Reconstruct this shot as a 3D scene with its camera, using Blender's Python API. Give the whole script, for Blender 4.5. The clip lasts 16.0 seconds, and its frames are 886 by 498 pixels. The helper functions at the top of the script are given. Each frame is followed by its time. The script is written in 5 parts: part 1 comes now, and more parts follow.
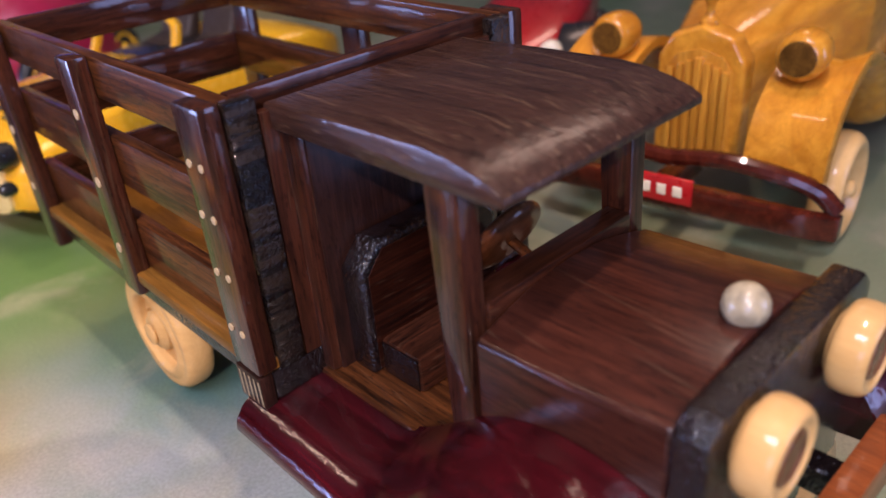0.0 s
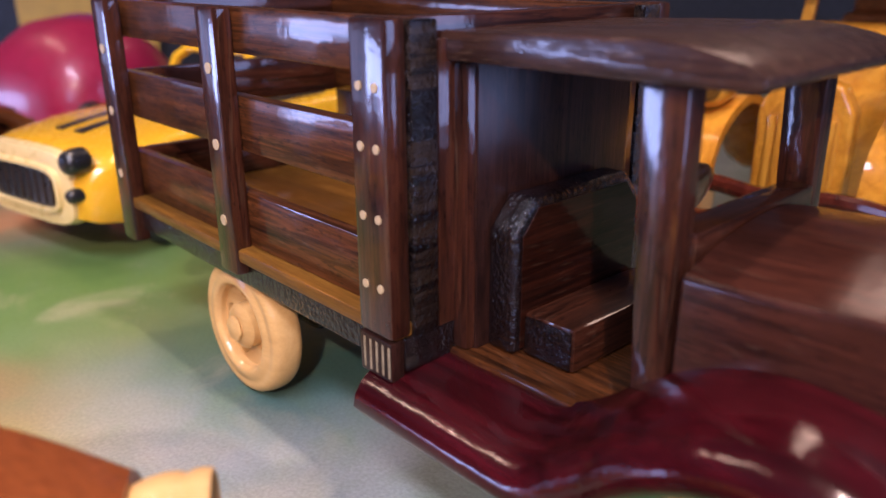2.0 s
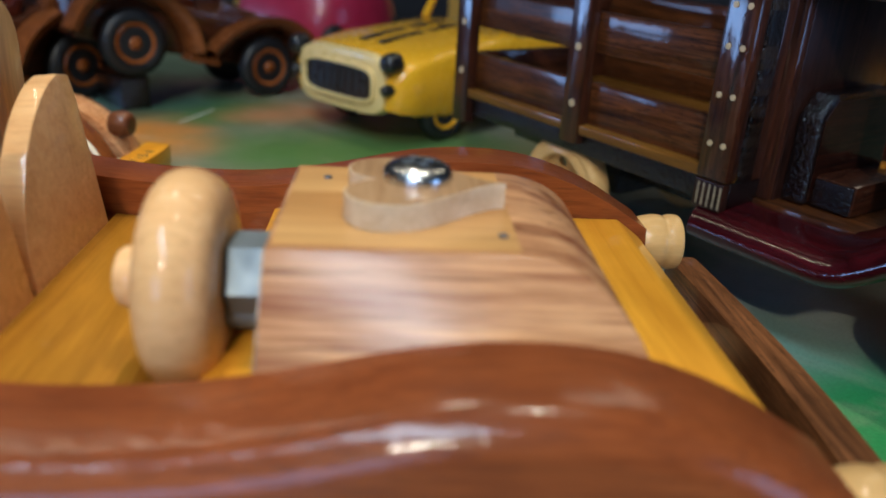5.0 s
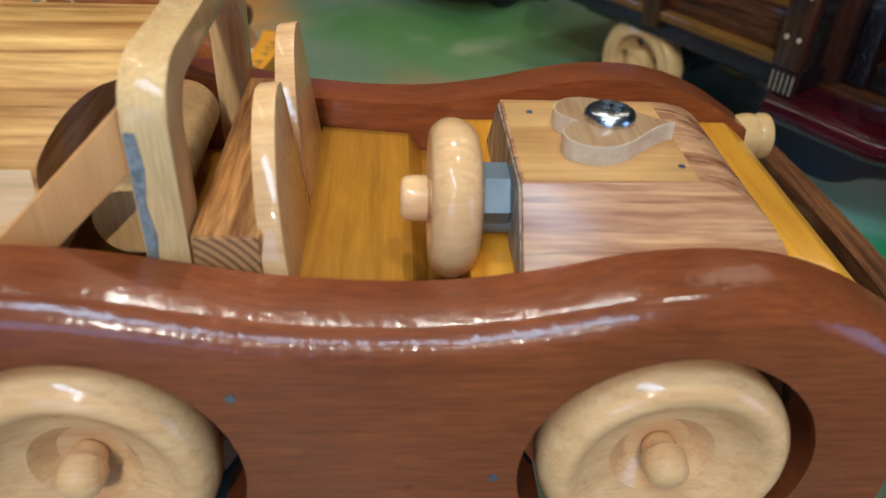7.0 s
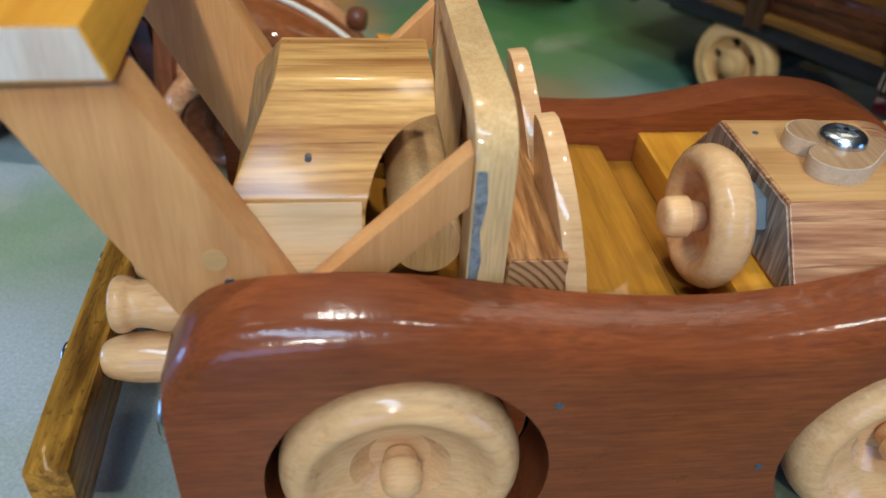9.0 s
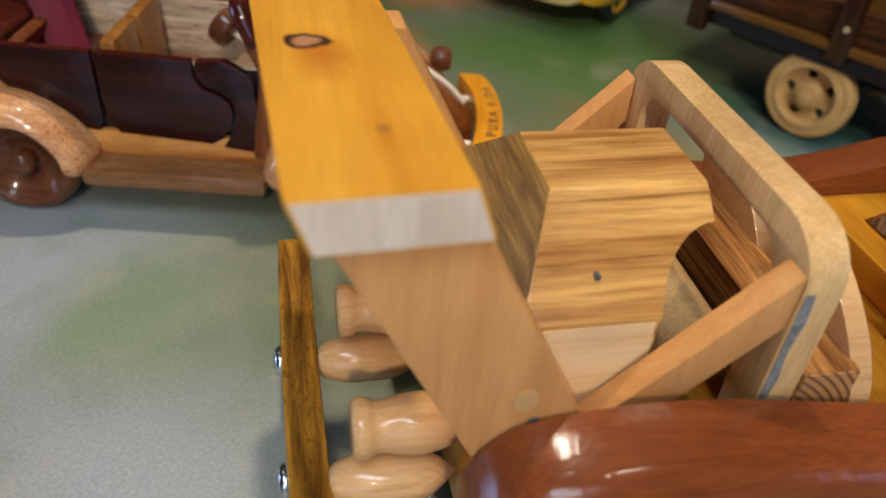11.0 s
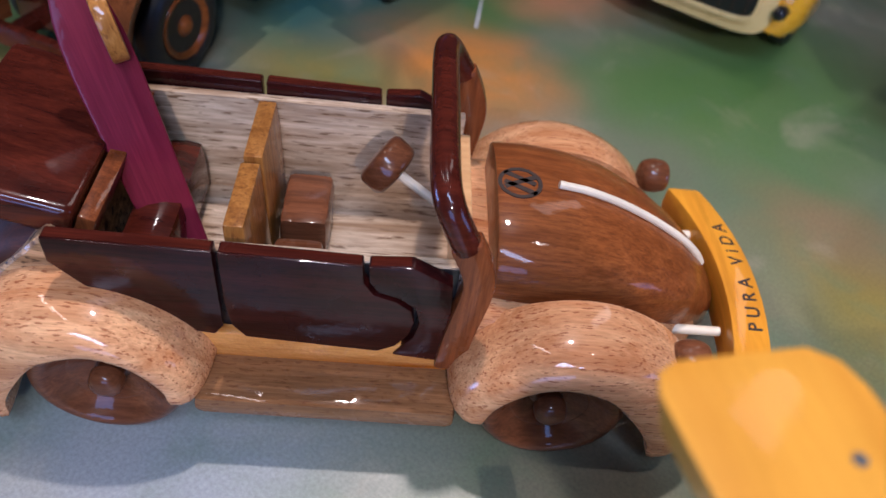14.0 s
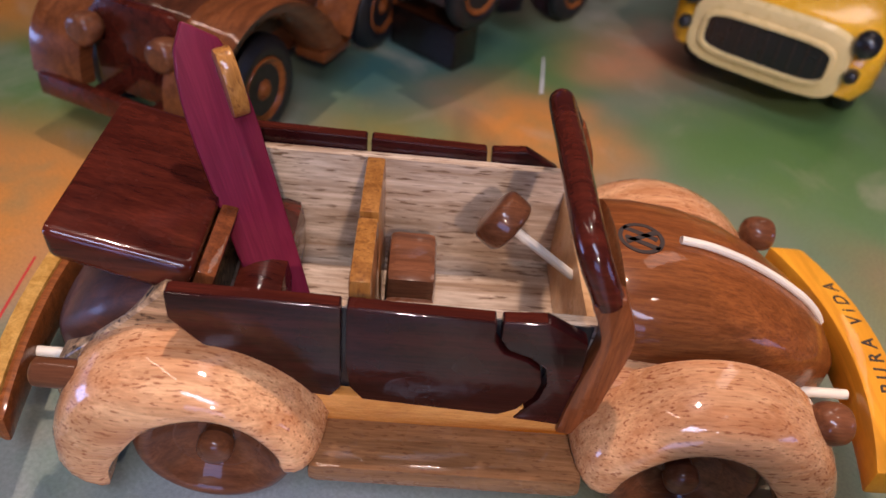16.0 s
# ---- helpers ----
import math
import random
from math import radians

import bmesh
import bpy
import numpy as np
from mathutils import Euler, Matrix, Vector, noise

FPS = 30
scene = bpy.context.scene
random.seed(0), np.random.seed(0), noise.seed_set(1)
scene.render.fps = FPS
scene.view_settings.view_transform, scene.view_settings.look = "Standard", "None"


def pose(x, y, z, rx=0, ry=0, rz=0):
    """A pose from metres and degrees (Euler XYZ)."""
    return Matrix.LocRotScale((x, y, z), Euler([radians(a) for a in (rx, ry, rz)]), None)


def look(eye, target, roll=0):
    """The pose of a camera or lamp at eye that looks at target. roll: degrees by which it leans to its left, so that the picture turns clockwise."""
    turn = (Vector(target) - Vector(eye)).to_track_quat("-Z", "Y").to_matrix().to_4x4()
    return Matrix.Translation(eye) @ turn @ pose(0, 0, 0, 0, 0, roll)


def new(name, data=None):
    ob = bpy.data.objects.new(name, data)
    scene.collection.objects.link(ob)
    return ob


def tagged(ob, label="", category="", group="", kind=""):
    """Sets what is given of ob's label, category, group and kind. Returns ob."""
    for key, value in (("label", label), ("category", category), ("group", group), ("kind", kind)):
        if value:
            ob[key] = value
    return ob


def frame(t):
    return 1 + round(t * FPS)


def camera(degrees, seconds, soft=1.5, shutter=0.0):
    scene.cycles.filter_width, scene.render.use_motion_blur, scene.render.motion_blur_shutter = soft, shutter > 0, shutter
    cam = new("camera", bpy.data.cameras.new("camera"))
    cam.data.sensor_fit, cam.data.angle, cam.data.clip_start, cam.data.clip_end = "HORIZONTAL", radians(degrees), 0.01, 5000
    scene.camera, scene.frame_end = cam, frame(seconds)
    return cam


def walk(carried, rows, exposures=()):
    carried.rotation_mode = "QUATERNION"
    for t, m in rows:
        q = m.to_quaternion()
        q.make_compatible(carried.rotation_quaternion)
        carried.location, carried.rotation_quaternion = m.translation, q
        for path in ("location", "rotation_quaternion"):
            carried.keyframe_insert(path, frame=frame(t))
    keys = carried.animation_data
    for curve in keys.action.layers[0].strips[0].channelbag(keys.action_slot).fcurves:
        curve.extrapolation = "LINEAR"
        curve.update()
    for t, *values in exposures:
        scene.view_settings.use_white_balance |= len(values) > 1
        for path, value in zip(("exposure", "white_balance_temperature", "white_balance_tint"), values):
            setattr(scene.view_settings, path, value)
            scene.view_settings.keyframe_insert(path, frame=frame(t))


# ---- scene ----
cam = camera(59.4, 16.0)
PATH = [
    (0.0, pose(0.1431, -0.0648, 0.1594, 60.57, 4.40, 45.81)),
    (0.5, pose(0.1238, -0.0632, 0.1711, 60.39, 4.67, 44.31)),
    (1.0, pose(0.1075, -0.0751, 0.1655, 62.19, 4.35, 44.31)),
    (1.5, pose(0.1055, -0.0844, 0.1410, 65.85, 2.57, 45.56)),
    (2.0, pose(0.1190, -0.0939, 0.1212, 70.04, 0.23, 47.08)),
    (2.5, pose(0.1391, -0.0960, 0.1144, 74.41, -1.92, 48.37)),
    (3.0, pose(0.1476, -0.1008, 0.1025, 76.98, -3.35, 49.25)),
    (3.5, pose(0.1478, -0.1219, 0.0896, 77.86, -4.07, 50.69)),
    (4.0, pose(0.1417, -0.1549, 0.0854, 75.78, -3.92, 52.50)),
    (4.5, pose(0.1428, -0.1866, 0.1010, 71.94, -3.56, 54.12)),
    (5.0, pose(0.1406, -0.2086, 0.1173, 67.09, -3.15, 55.23)),
    (5.2, pose(0.1398, -0.2168, 0.1199, 65.16, -3.20, 55.49)),
    (7.3, pose(0.1444, -0.2692, 0.1524, 54.02, -2.51, 54.53)),
    (7.5, pose(0.1410, -0.2755, 0.1526, 53.59, -2.67, 54.16)),
    (8.0, pose(0.1334, -0.2916, 0.1518, 53.28, -2.61, 53.78)),
    (8.5, pose(0.1200, -0.3040, 0.1523, 53.07, -2.72, 53.06)),
    (9.0, pose(0.1096, -0.3200, 0.1639, 53.16, -2.91, 52.15)),
    (9.2, pose(0.1068, -0.3249, 0.1680, 53.14, -2.97, 51.61)),
    (11.3, pose(0.0331, -0.3582, 0.1737, 52.30, -4.29, 46.23)),
    (11.5, pose(0.0252, -0.3535, 0.1740, 51.79, -4.22, 45.82)),
    (12.0, pose(0.0003, -0.3476, 0.1781, 50.45, -4.63, 45.60)),
    (12.5, pose(-0.0332, -0.3399, 0.1828, 48.30, -5.17, 45.55)),
    (13.0, pose(-0.0578, -0.3339, 0.1860, 46.47, -5.71, 46.17)),
    (13.5, pose(-0.0795, -0.3246, 0.1876, 44.88, -6.14, 46.45)),
    (14.0, pose(-0.0984, -0.3238, 0.1878, 43.90, -6.12, 46.90)),
    (14.5, pose(-0.1109, -0.3309, 0.1857, 44.69, -5.80, 47.20)),
    (15.0, pose(-0.1188, -0.3368, 0.1798, 45.49, -5.73, 47.37)),
    (15.5, pose(-0.1232, -0.3399, 0.1814, 47.30, -5.72, 47.31)),
    (16.0, pose(-0.1185, -0.3425, 0.1768, 49.40, -5.73, 47.10)),
]
walk(cam, PATH, [(0.0, 0.16, 6300, 36), (1.5, 0.31, 6300, 38), (2.2, 0.29, 6300, 38), (3.5, 0.15, 5650, 22), (5.0, -0.70, 5500, 2), (7.5, -0.78, 5000, 0), (9.0, -0.86, 5000, 0), (11.5, -1.04, 6300, 12), (12.5, -1.02, 6050, 16), (13.5, -0.84, 5200, 24), (14.0, -0.76, 5150, 24), (15.0, -0.70, 5650, 29), (16.0, -0.65, 5900, 32)])
cam.data.dof.use_dof = True
cam.data.dof.focus_distance = 0.19
cam.data.dof.aperture_fstop = 13

# ---------------------------------------------------------------- light
world = bpy.data.worlds.new("room_world")
scene.world = world
world.use_nodes = True
world.node_tree.nodes["Background"].inputs[0].default_value = (0.30, 0.32, 0.36, 1)
world.node_tree.nodes["Background"].inputs[1].default_value = 0.006


def area_lamp(name, eye, target, size, power, color):
    data = bpy.data.lights.new(name, "AREA")
    data.shape, data.size, data.size_y = "RECTANGLE", size[0], size[1]
    data.energy, data.color = power, color
    ob = new(name, data)
    ob.matrix_world = look(eye, target)
    return ob


def spot_lamp(name, eye, target, power, color, radius=0.03, degrees=110):
    data = bpy.data.lights.new(name, "SPOT")
    data.energy, data.color, data.shadow_soft_size = power, color, radius
    data.spot_size, data.spot_blend = radians(degrees), 1.0
    ob = new(name, data)
    ob.matrix_world = look(eye, target)
    return ob


# eye, target, watts, beam in degrees
LAMPS = [((-0.50, 0.06, 1.45), (-0.16, -0.29, 0), 92, 26), ((0.20, 0.06, 1.45), (0.085, 0.0, 0), 46, 31), ((1.50, -1.45, 1.45), (-0.02, -0.23, 0), 175, 23)]
for eye, target, watts, beam in LAMPS:
    spot_lamp("ceiling_spot", eye, target, watts, (1.0, 0.80, 0.58), 0.035, beam)
# three tube lamps on the ceiling: middle, length direction, watts, width, colour
WARM, COLD = (1.0, 0.76, 0.52), (0.78, 0.90, 1.0)
TUBES = [((-1.20, -0.47, 1.69), (1, 0), 5.5, 0.05, WARM), ((-0.50, 1.50, 1.69), (0, 1), 6, 0.22, WARM), ((0.70, -0.98, 1.69), (1, 0), 40, 0.34, COLD)]
for (x, y, z), (dx, dy), watts, width, tint in TUBES:
    data = bpy.data.lights.new("tube_light", "AREA")
    data.shape, data.size, data.size_y = "RECTANGLE", 1.2, width
    data.energy, data.color = watts, tint
    new("tube_light", data).matrix_world = pose(x, y, z, 0, 0, 90 if dy else 0)
# cool fill lamps for bluish reflections, set in added window openings out of view
COOL_FILL = (0.40, 0.58, 1.0)
area_lamp("fill_south", (1.95, -2.58, 0.75), (0.2, -0.1, 0.1), (1.55, 1.2), 40, COOL_FILL)
area_lamp("fill_southwest", (-2.24, -2.58, 0.0), (-0.1, -0.1, 0.05), (1.28, 0.7), 54, COOL_FILL)
area_lamp("fill_west", (-2.98, -1.62, 0.0), (0, -0.6, 0.05), (1.4, 0.7), 5, COOL_FILL)
area_lamp("fill_east", (2.98, 1.45, 0.45), (0, 0.3, 0.2), (1.2, 1.5), 31, COOL_FILL)

# ---------------------------------------------------------------- helpers
S = 0.001


def place(name, label, category, x=0, y=0, turn=0, group="", z=0):
    """A thing: an Empty on the table, in millimetres."""
    ob = new(name)
    ob.empty_display_size = 0.01
    ob.matrix_world = pose(x * S, y * S, z * S, 0, 0, turn)
    return tagged(ob, label, category, group)


def part(name, bm, material, parent=None, label="", smooth=35):
    """Links a bmesh, in millimetres, as one mesh object."""
    bmesh.ops.recalc_face_normals(bm, faces=bm.faces)
    bmesh.ops.scale(bm, vec=(S, S, S), verts=bm.verts)
    me = bpy.data.meshes.new(name)
    bm.to_mesh(me)
    bm.free()
    me.materials.append(material)
    if smooth:
        me.shade_smooth()
        me.set_sharp_from_angle(angle=radians(smooth))
    ob = new(name, me)
    if parent:
        ob.parent = parent
    if label:
        tagged(ob, label)
    return ob


def soften(bm, width, segments=2, least=25):
    if width > 0:
        edges = [e for e in bm.edges if len(e.link_faces) == 2 and e.calc_face_angle(0) > radians(least)]
        bmesh.ops.bevel(bm, geom=edges, offset=width, segments=segments, affect="EDGES", profile=0.6, clamp_overlap=True)
    return bm


def box(x0, x1, y0, y1, z0, z1, bevel=0.5):
    bm = bmesh.new()
    m = Matrix.Translation(((x0 + x1) / 2, (y0 + y1) / 2, (z0 + z1) / 2)) @ Matrix.Diagonal((x1 - x0, y1 - y0, z1 - z0, 1))
    bmesh.ops.create_cube(bm, size=1, matrix=m)
    return soften(bm, bevel)


def slab(points, axis, a, b, bevel=0.5, segments=2, least=25):
    """A polygon drawn in the two other axes, pushed from a to b along the axis."""
    bm = bmesh.new()
    def at(p, d):
        return {"x": (d, p[0], p[1]), "y": (p[0], d, p[1]), "z": (p[0], p[1], d)}[axis]
    low = [bm.verts.new(at(p, a)) for p in points]
    top = [bm.verts.new(at(p, b)) for p in points]
    n = len(points)
    bm.faces.new(low)
    bm.faces.new(top)
    for i in range(n):
        bm.faces.new((low[i], low[(i + 1) % n], top[(i + 1) % n], top[i]))
    bmesh.ops.recalc_face_normals(bm, faces=bm.faces)
    return soften(bm, bevel, segments, least)


def turned(profile, centre, axis="y", steps=40, m=None):
    """A turned piece: (radius, place along the axis) from end to end."""
    bm = bmesh.new()
    rings = []
    for r, a in profile:
        ring = []
        for i in range(steps if r > 1e-4 else 1):
            c, s = r * math.cos(2 * math.pi * i / steps), r * math.sin(2 * math.pi * i / steps)
            p = {"x": (a, c, s), "y": (c, a, s), "z": (c, s, a)}[axis]
            ring.append(bm.verts.new(Vector(p)))
        rings.append(ring)
    for p, q in zip(rings, rings[1:]):
        for i in range(steps):
            f = [p[i % len(p)], p[(i + 1) % len(p)], q[(i + 1) % len(q)], q[i % len(q)]]
            f = list(dict.fromkeys(f))
            if len(f) > 2:
                bm.faces.new(f)
    for ring in (rings[0], rings[-1]):
        if len(ring) > 2 and profile[0] != profile[-1]:
            bm.faces.new(ring)
    if m:
        bmesh.ops.transform(bm, matrix=m, verts=bm.verts)
    bmesh.ops.translate(bm, vec=centre, verts=bm.verts)
    return bm


def rounded(profile):
    """Softens the corners of an open profile by cutting them."""
    for _ in range(2):
        out = [profile[0]]
        for p, q in zip(profile, profile[1:]):
            out += [(p[0] * 0.75 + q[0] * 0.25, p[1] * 0.75 + q[1] * 0.25), (p[0] * 0.25 + q[0] * 0.75, p[1] * 0.25 + q[1] * 0.75)]
        profile = out + [profile[-1]]
    return profile


def curve_points(points, steps=6):
    """A smooth line through the points (Catmull-Rom), of any dimension."""
    pts = [np.array(p, float) for p in points]
    ext = [2 * pts[0] - pts[1]] + pts + [2 * pts[-1] - pts[-2]]
    out = []
    for i in range(1, len(ext) - 2):
        p0, p1, p2, p3 = ext[i - 1 : i + 3]
        for k in range(steps):
            t = k / steps
            out.append(0.5 * (2 * p1 + (p2 - p0) * t + (2 * p0 - 5 * p1 + 4 * p2 - p3) * t**2 + (3 * p1 - p0 - 3 * p2 + p3) * t**3))
    out.append(pts[-1])
    return [tuple(float(c) for c in p) for p in out]


def loft(rings, closed=True, caps=True):
    """A skin over rings of equally many 3D points."""
    bm = bmesh.new()
    vs = [[bm.verts.new(p) for p in ring] for ring in rings]
    n = len(rings[0])
    for a, b in zip(vs, vs[1:]):
        for i in range(n if closed else n - 1):
            bm.faces.new((a[i], a[(i + 1) % n], b[(i + 1) % n], b[i]))
    if caps:
        bm.faces.new(vs[0])
        bm.faces.new(vs[-1])
    bmesh.ops.recalc_face_normals(bm, faces=bm.faces)
    return bm


def sweep(path, section, shear=0.0, thick=None):
    """A moulding: path in (x, z), section in (y, height over the path); shear moves it along x by so much a millimetre of y."""
    line = [Vector(p) for p in path]
    rings = []
    for i, p in enumerate(line):
        d = (line[min(i + 1, len(line) - 1)] - line[max(i - 1, 0)]).normalized()
        nrm = Vector((-d[1], d[0]))
        k = thick(i / (len(line) - 1)) if thick else 1.0
        rings.append([(p[0] + nrm[0] * h * (k if h < -5 else 1) + shear * (y - section[0][0]), y, max(p[1] + nrm[1] * h * (k if h < -5 else 1), 3)) for y, h in section])
    return loft(rings)


def tube(path, radius, steps=10):
    pts = [Vector(p) for p in path]
    rings = []
    side = Vector((0, 0, 1))
    for i, p in enumerate(pts):
        d = (pts[min(i + 1, len(pts) - 1)] - pts[max(i - 1, 0)]).normalized()
        if abs(d.dot(side)) > 0.98:
            side = Vector((1, 0, 0))
        u = d.cross(side).normalized()
        v = d.cross(u)
        r = radius[i] if isinstance(radius, (list, tuple)) else radius
        rings.append([tuple(p + r * (math.cos(2 * math.pi * k / steps) * u + math.sin(2 * math.pi * k / steps) * v)) for k in range(steps)])
    return loft(rings)


def ball(centre, radius, squash=(1, 1, 1), steps=24):
    bm = bmesh.new()
    bmesh.ops.create_uvsphere(bm, u_segments=steps, v_segments=steps // 2, radius=radius)
    bmesh.ops.scale(bm, vec=squash, verts=bm.verts)
    bmesh.ops.translate(bm, vec=centre, verts=bm.verts)
    return bm


def cut(bm, cutter):
    """bm less the solid cutter."""
    obs = []
    for b in (bm, cutter):
        bmesh.ops.recalc_face_normals(b, faces=b.faces)
        me = bpy.data.meshes.new("blank")
        b.to_mesh(me)
        b.free()
        obs.append(new("blank", me))
    mod = obs[0].modifiers.new("cut", "BOOLEAN")
    mod.operation, mod.object, mod.solver = "DIFFERENCE", obs[1], "EXACT"
    me = bpy.data.meshes.new_from_object(obs[0].evaluated_get(bpy.context.evaluated_depsgraph_get()))
    out = bmesh.new()
    out.from_mesh(me)
    for ob in obs:
        bpy.data.objects.remove(ob)
    return out


def moved(bm, m):
    bmesh.ops.transform(bm, matrix=m, verts=bm.verts)
    return bm


def spin(x, y, z, rx=0, ry=0, rz=0):
    return Matrix.LocRotScale((x, y, z), Euler([radians(a) for a in (rx, ry, rz)]), None)


# ---------------------------------------------------------------- materials
def mix(tree, fac, a, b, kind="MIX"):
    n = tree.nodes.new("ShaderNodeMix")
    n.data_type, n.blend_type = "RGBA", kind
    for socket, value in ((n.inputs[0], fac), (n.inputs[6], a), (n.inputs[7], b)):
        if isinstance(value, (int, float)):
            socket.default_value = value
        elif isinstance(value, tuple):
            socket.default_value = (*value, 1)
        else:
            tree.links.new(value, socket)
    return n.outputs[2]


def noise_at(tree, vector, scale, detail=4, rough=0.55, distort=0.0):
    n = tree.nodes.new("ShaderNodeTexNoise")
    n.inputs["Scale"].default_value, n.inputs["Detail"].default_value = scale, detail
    n.inputs["Roughness"].default_value, n.inputs["Distortion"].default_value = rough, distort
    tree.links.new(vector, n.inputs["Vector"])
    return n.outputs["Fac"]


def ramp(tree, fac, stops):
    n = tree.nodes.new("ShaderNodeValToRGB")
    while len(n.color_ramp.elements) < len(stops):
        n.color_ramp.elements.new(0.5)
    for e, (p, c) in zip(n.color_ramp.elements, stops):
        e.position, e.color = p, (*c, 1) if len(c) == 3 else c
    tree.links.new(fac, n.inputs[0])
    return n.outputs[0]


def grey(v):
    return (v, v, v)


def wood(name, dark, light, grain="x", rough=0.35, coat=0.5, streak=1.0, fibre=0.35, ring=0.45, coat_rough=0.05, bump=0.12, pores=0.0, wob=0.25, pore_scale=1150, scratch=0.0, pore_color=(0.10, 0.03, 0.012), lines=0.3, dash=0.3):
    """Sawn and varnished wood: year rings and fibres drawn out along the grain, in metres."""
    mat = bpy.data.materials.new(name)
    mat.use_nodes = True
    t = mat.node_tree
    b = t.nodes["Principled BSDF"]
    tc = t.nodes.new("ShaderNodeTexCoord")
    info = t.nodes.new("ShaderNodeObjectInfo")
    off = t.nodes.new("ShaderNodeVectorMath")
    off.operation = "SCALE"
    off.inputs[0].default_value = (3.1, 1.7, 2.3)
    t.links.new(info.outputs["Random"], off.inputs["Scale"])
    add = t.nodes.new("ShaderNodeVectorMath")
    t.links.new(tc.outputs["Object"], add.inputs[0])
    t.links.new(off.outputs[0], add.inputs[1])
    mp = t.nodes.new("ShaderNodeMapping")
    k = "xyz".index(grain)
    sc = [1.0, 1.0, 1.0]
    sc[k] = 0.07
    mp.inputs["Scale"].default_value = sc
    t.links.new(add.outputs[0], mp.inputs["Vector"])
    v = mp.outputs[0]
    rings = noise_at(t, v, 190 * streak, 6, 0.6, 0.9)
    fib = noise_at(t, v, 1500, 3, 0.6)
    big = noise_at(t, add.outputs[0], 28, 2, 0.5)
    mid = tuple((a + c) / 2 for a, c in zip(dark, light))
    col = ramp(t, rings, [(0.5 - ring * 0.55, dark), (0.5, mid), (0.5 + ring * 0.5, light)])
    col = mix(t, ramp(t, fib, [(0.35, grey(fibre)), (0.62, grey(0.0))]), col, tuple(c * 0.55 for c in dark))
    if lines:
        fine = t.nodes.new("ShaderNodeMapping")
        sc3 = [1.0, 1.0, 1.0]
        sc3[k] = 0.03
        fine.inputs["Scale"].default_value = sc3
        t.links.new(add.outputs[0], fine.inputs["Vector"])
        veins = noise_at(t, fine.outputs[0], 330 * streak, 5, 0.65, 0.5)
        col = mix(t, ramp(t, veins, [(0.36, grey(lines)), (0.45, grey(0.0))]), col, tuple(c * 0.6 for c in dark))
        col = mix(t, ramp(t, veins, [(0.56, grey(0.0)), (0.66, grey(lines * 0.6))]), col, tuple(min(1, c * 1.15) for c in light))
    col = mix(t, 0.55, col, ramp(t, big, [(0.3, grey(0.72)), (0.7, grey(1.15))]), "MULTIPLY")
    if pores:
        mp2 = t.nodes.new("ShaderNodeMapping")
        sc2 = [1.0, 1.0, 1.0]
        sc2[k] = dash
        mp2.inputs["Scale"].default_value = sc2
        t.links.new(add.outputs[0], mp2.inputs["Vector"])
        specks = noise_at(t, mp2.outputs[0], pore_scale, 2, 0.5)
        col = mix(t, ramp(t, specks, [(0.58, grey(0.0)), (0.67, grey(pores))]), col, pore_color)
    if scratch:
        turn = t.nodes.new("ShaderNodeMapping")
        turn.inputs["Rotation"].default_value = (0.05, 0.04, 0.14)
        t.links.new(add.outputs[0], turn.inputs["Vector"])
        thin = t.nodes.new("ShaderNodeMapping")
        sc4 = [1.0, 1.0, 1.0]
        sc4[k] = 0.035
        thin.inputs["Scale"].default_value = sc4
        t.links.new(turn.outputs[0], thin.inputs["Vector"])
        nick = noise_at(t, thin.outputs[0], 900, 2, 0.5)
        col = mix(t, ramp(t, nick, [(0.62, grey(0.0)), (0.70, grey(scratch))]), col, (0.26, 0.16, 0.09))
        speck = noise_at(t, add.outputs[0], 1700, 1, 0.4)
        col = mix(t, ramp(t, speck, [(0.80, grey(0.0)), (0.83, grey(scratch * 0.7))]), col, (0.36, 0.28, 0.20))
    t.links.new(col, b.inputs["Base Color"])
    rr = ramp(t, noise_at(t, add.outputs[0], 90, 4), [(0.3, grey(rough * 0.8)), (0.75, grey(min(1, rough * 1.35)))])
    t.links.new(rr, b.inputs["Roughness"])
    b.inputs["Specular IOR Level"].default_value = 0.5 if coat < 0.2 else 0.08
    b.inputs["Coat Weight"].default_value = coat
    b.inputs["Coat Roughness"].default_value = coat_rough
    bp = t.nodes.new("ShaderNodeBump")
    bp.inputs["Strength"].default_value, bp.inputs["Distance"].default_value = bump, 0.0004
    t.links.new(fib, bp.inputs["Height"])
    t.links.new(bp.outputs[0], b.inputs["Normal"])
    wave = t.nodes.new("ShaderNodeBump")
    wave.inputs["Strength"].default_value, wave.inputs["Distance"].default_value = wob, 0.0004 if wob < 0.95 else 0.0013
    t.links.new(noise_at(t, add.outputs[0], 160 if wob < 0.4 else 320 if wob < 0.95 else 620, 3), wave.inputs["Height"])
    t.links.new(wave.outputs[0], b.inputs["Coat Normal"])
    return mat


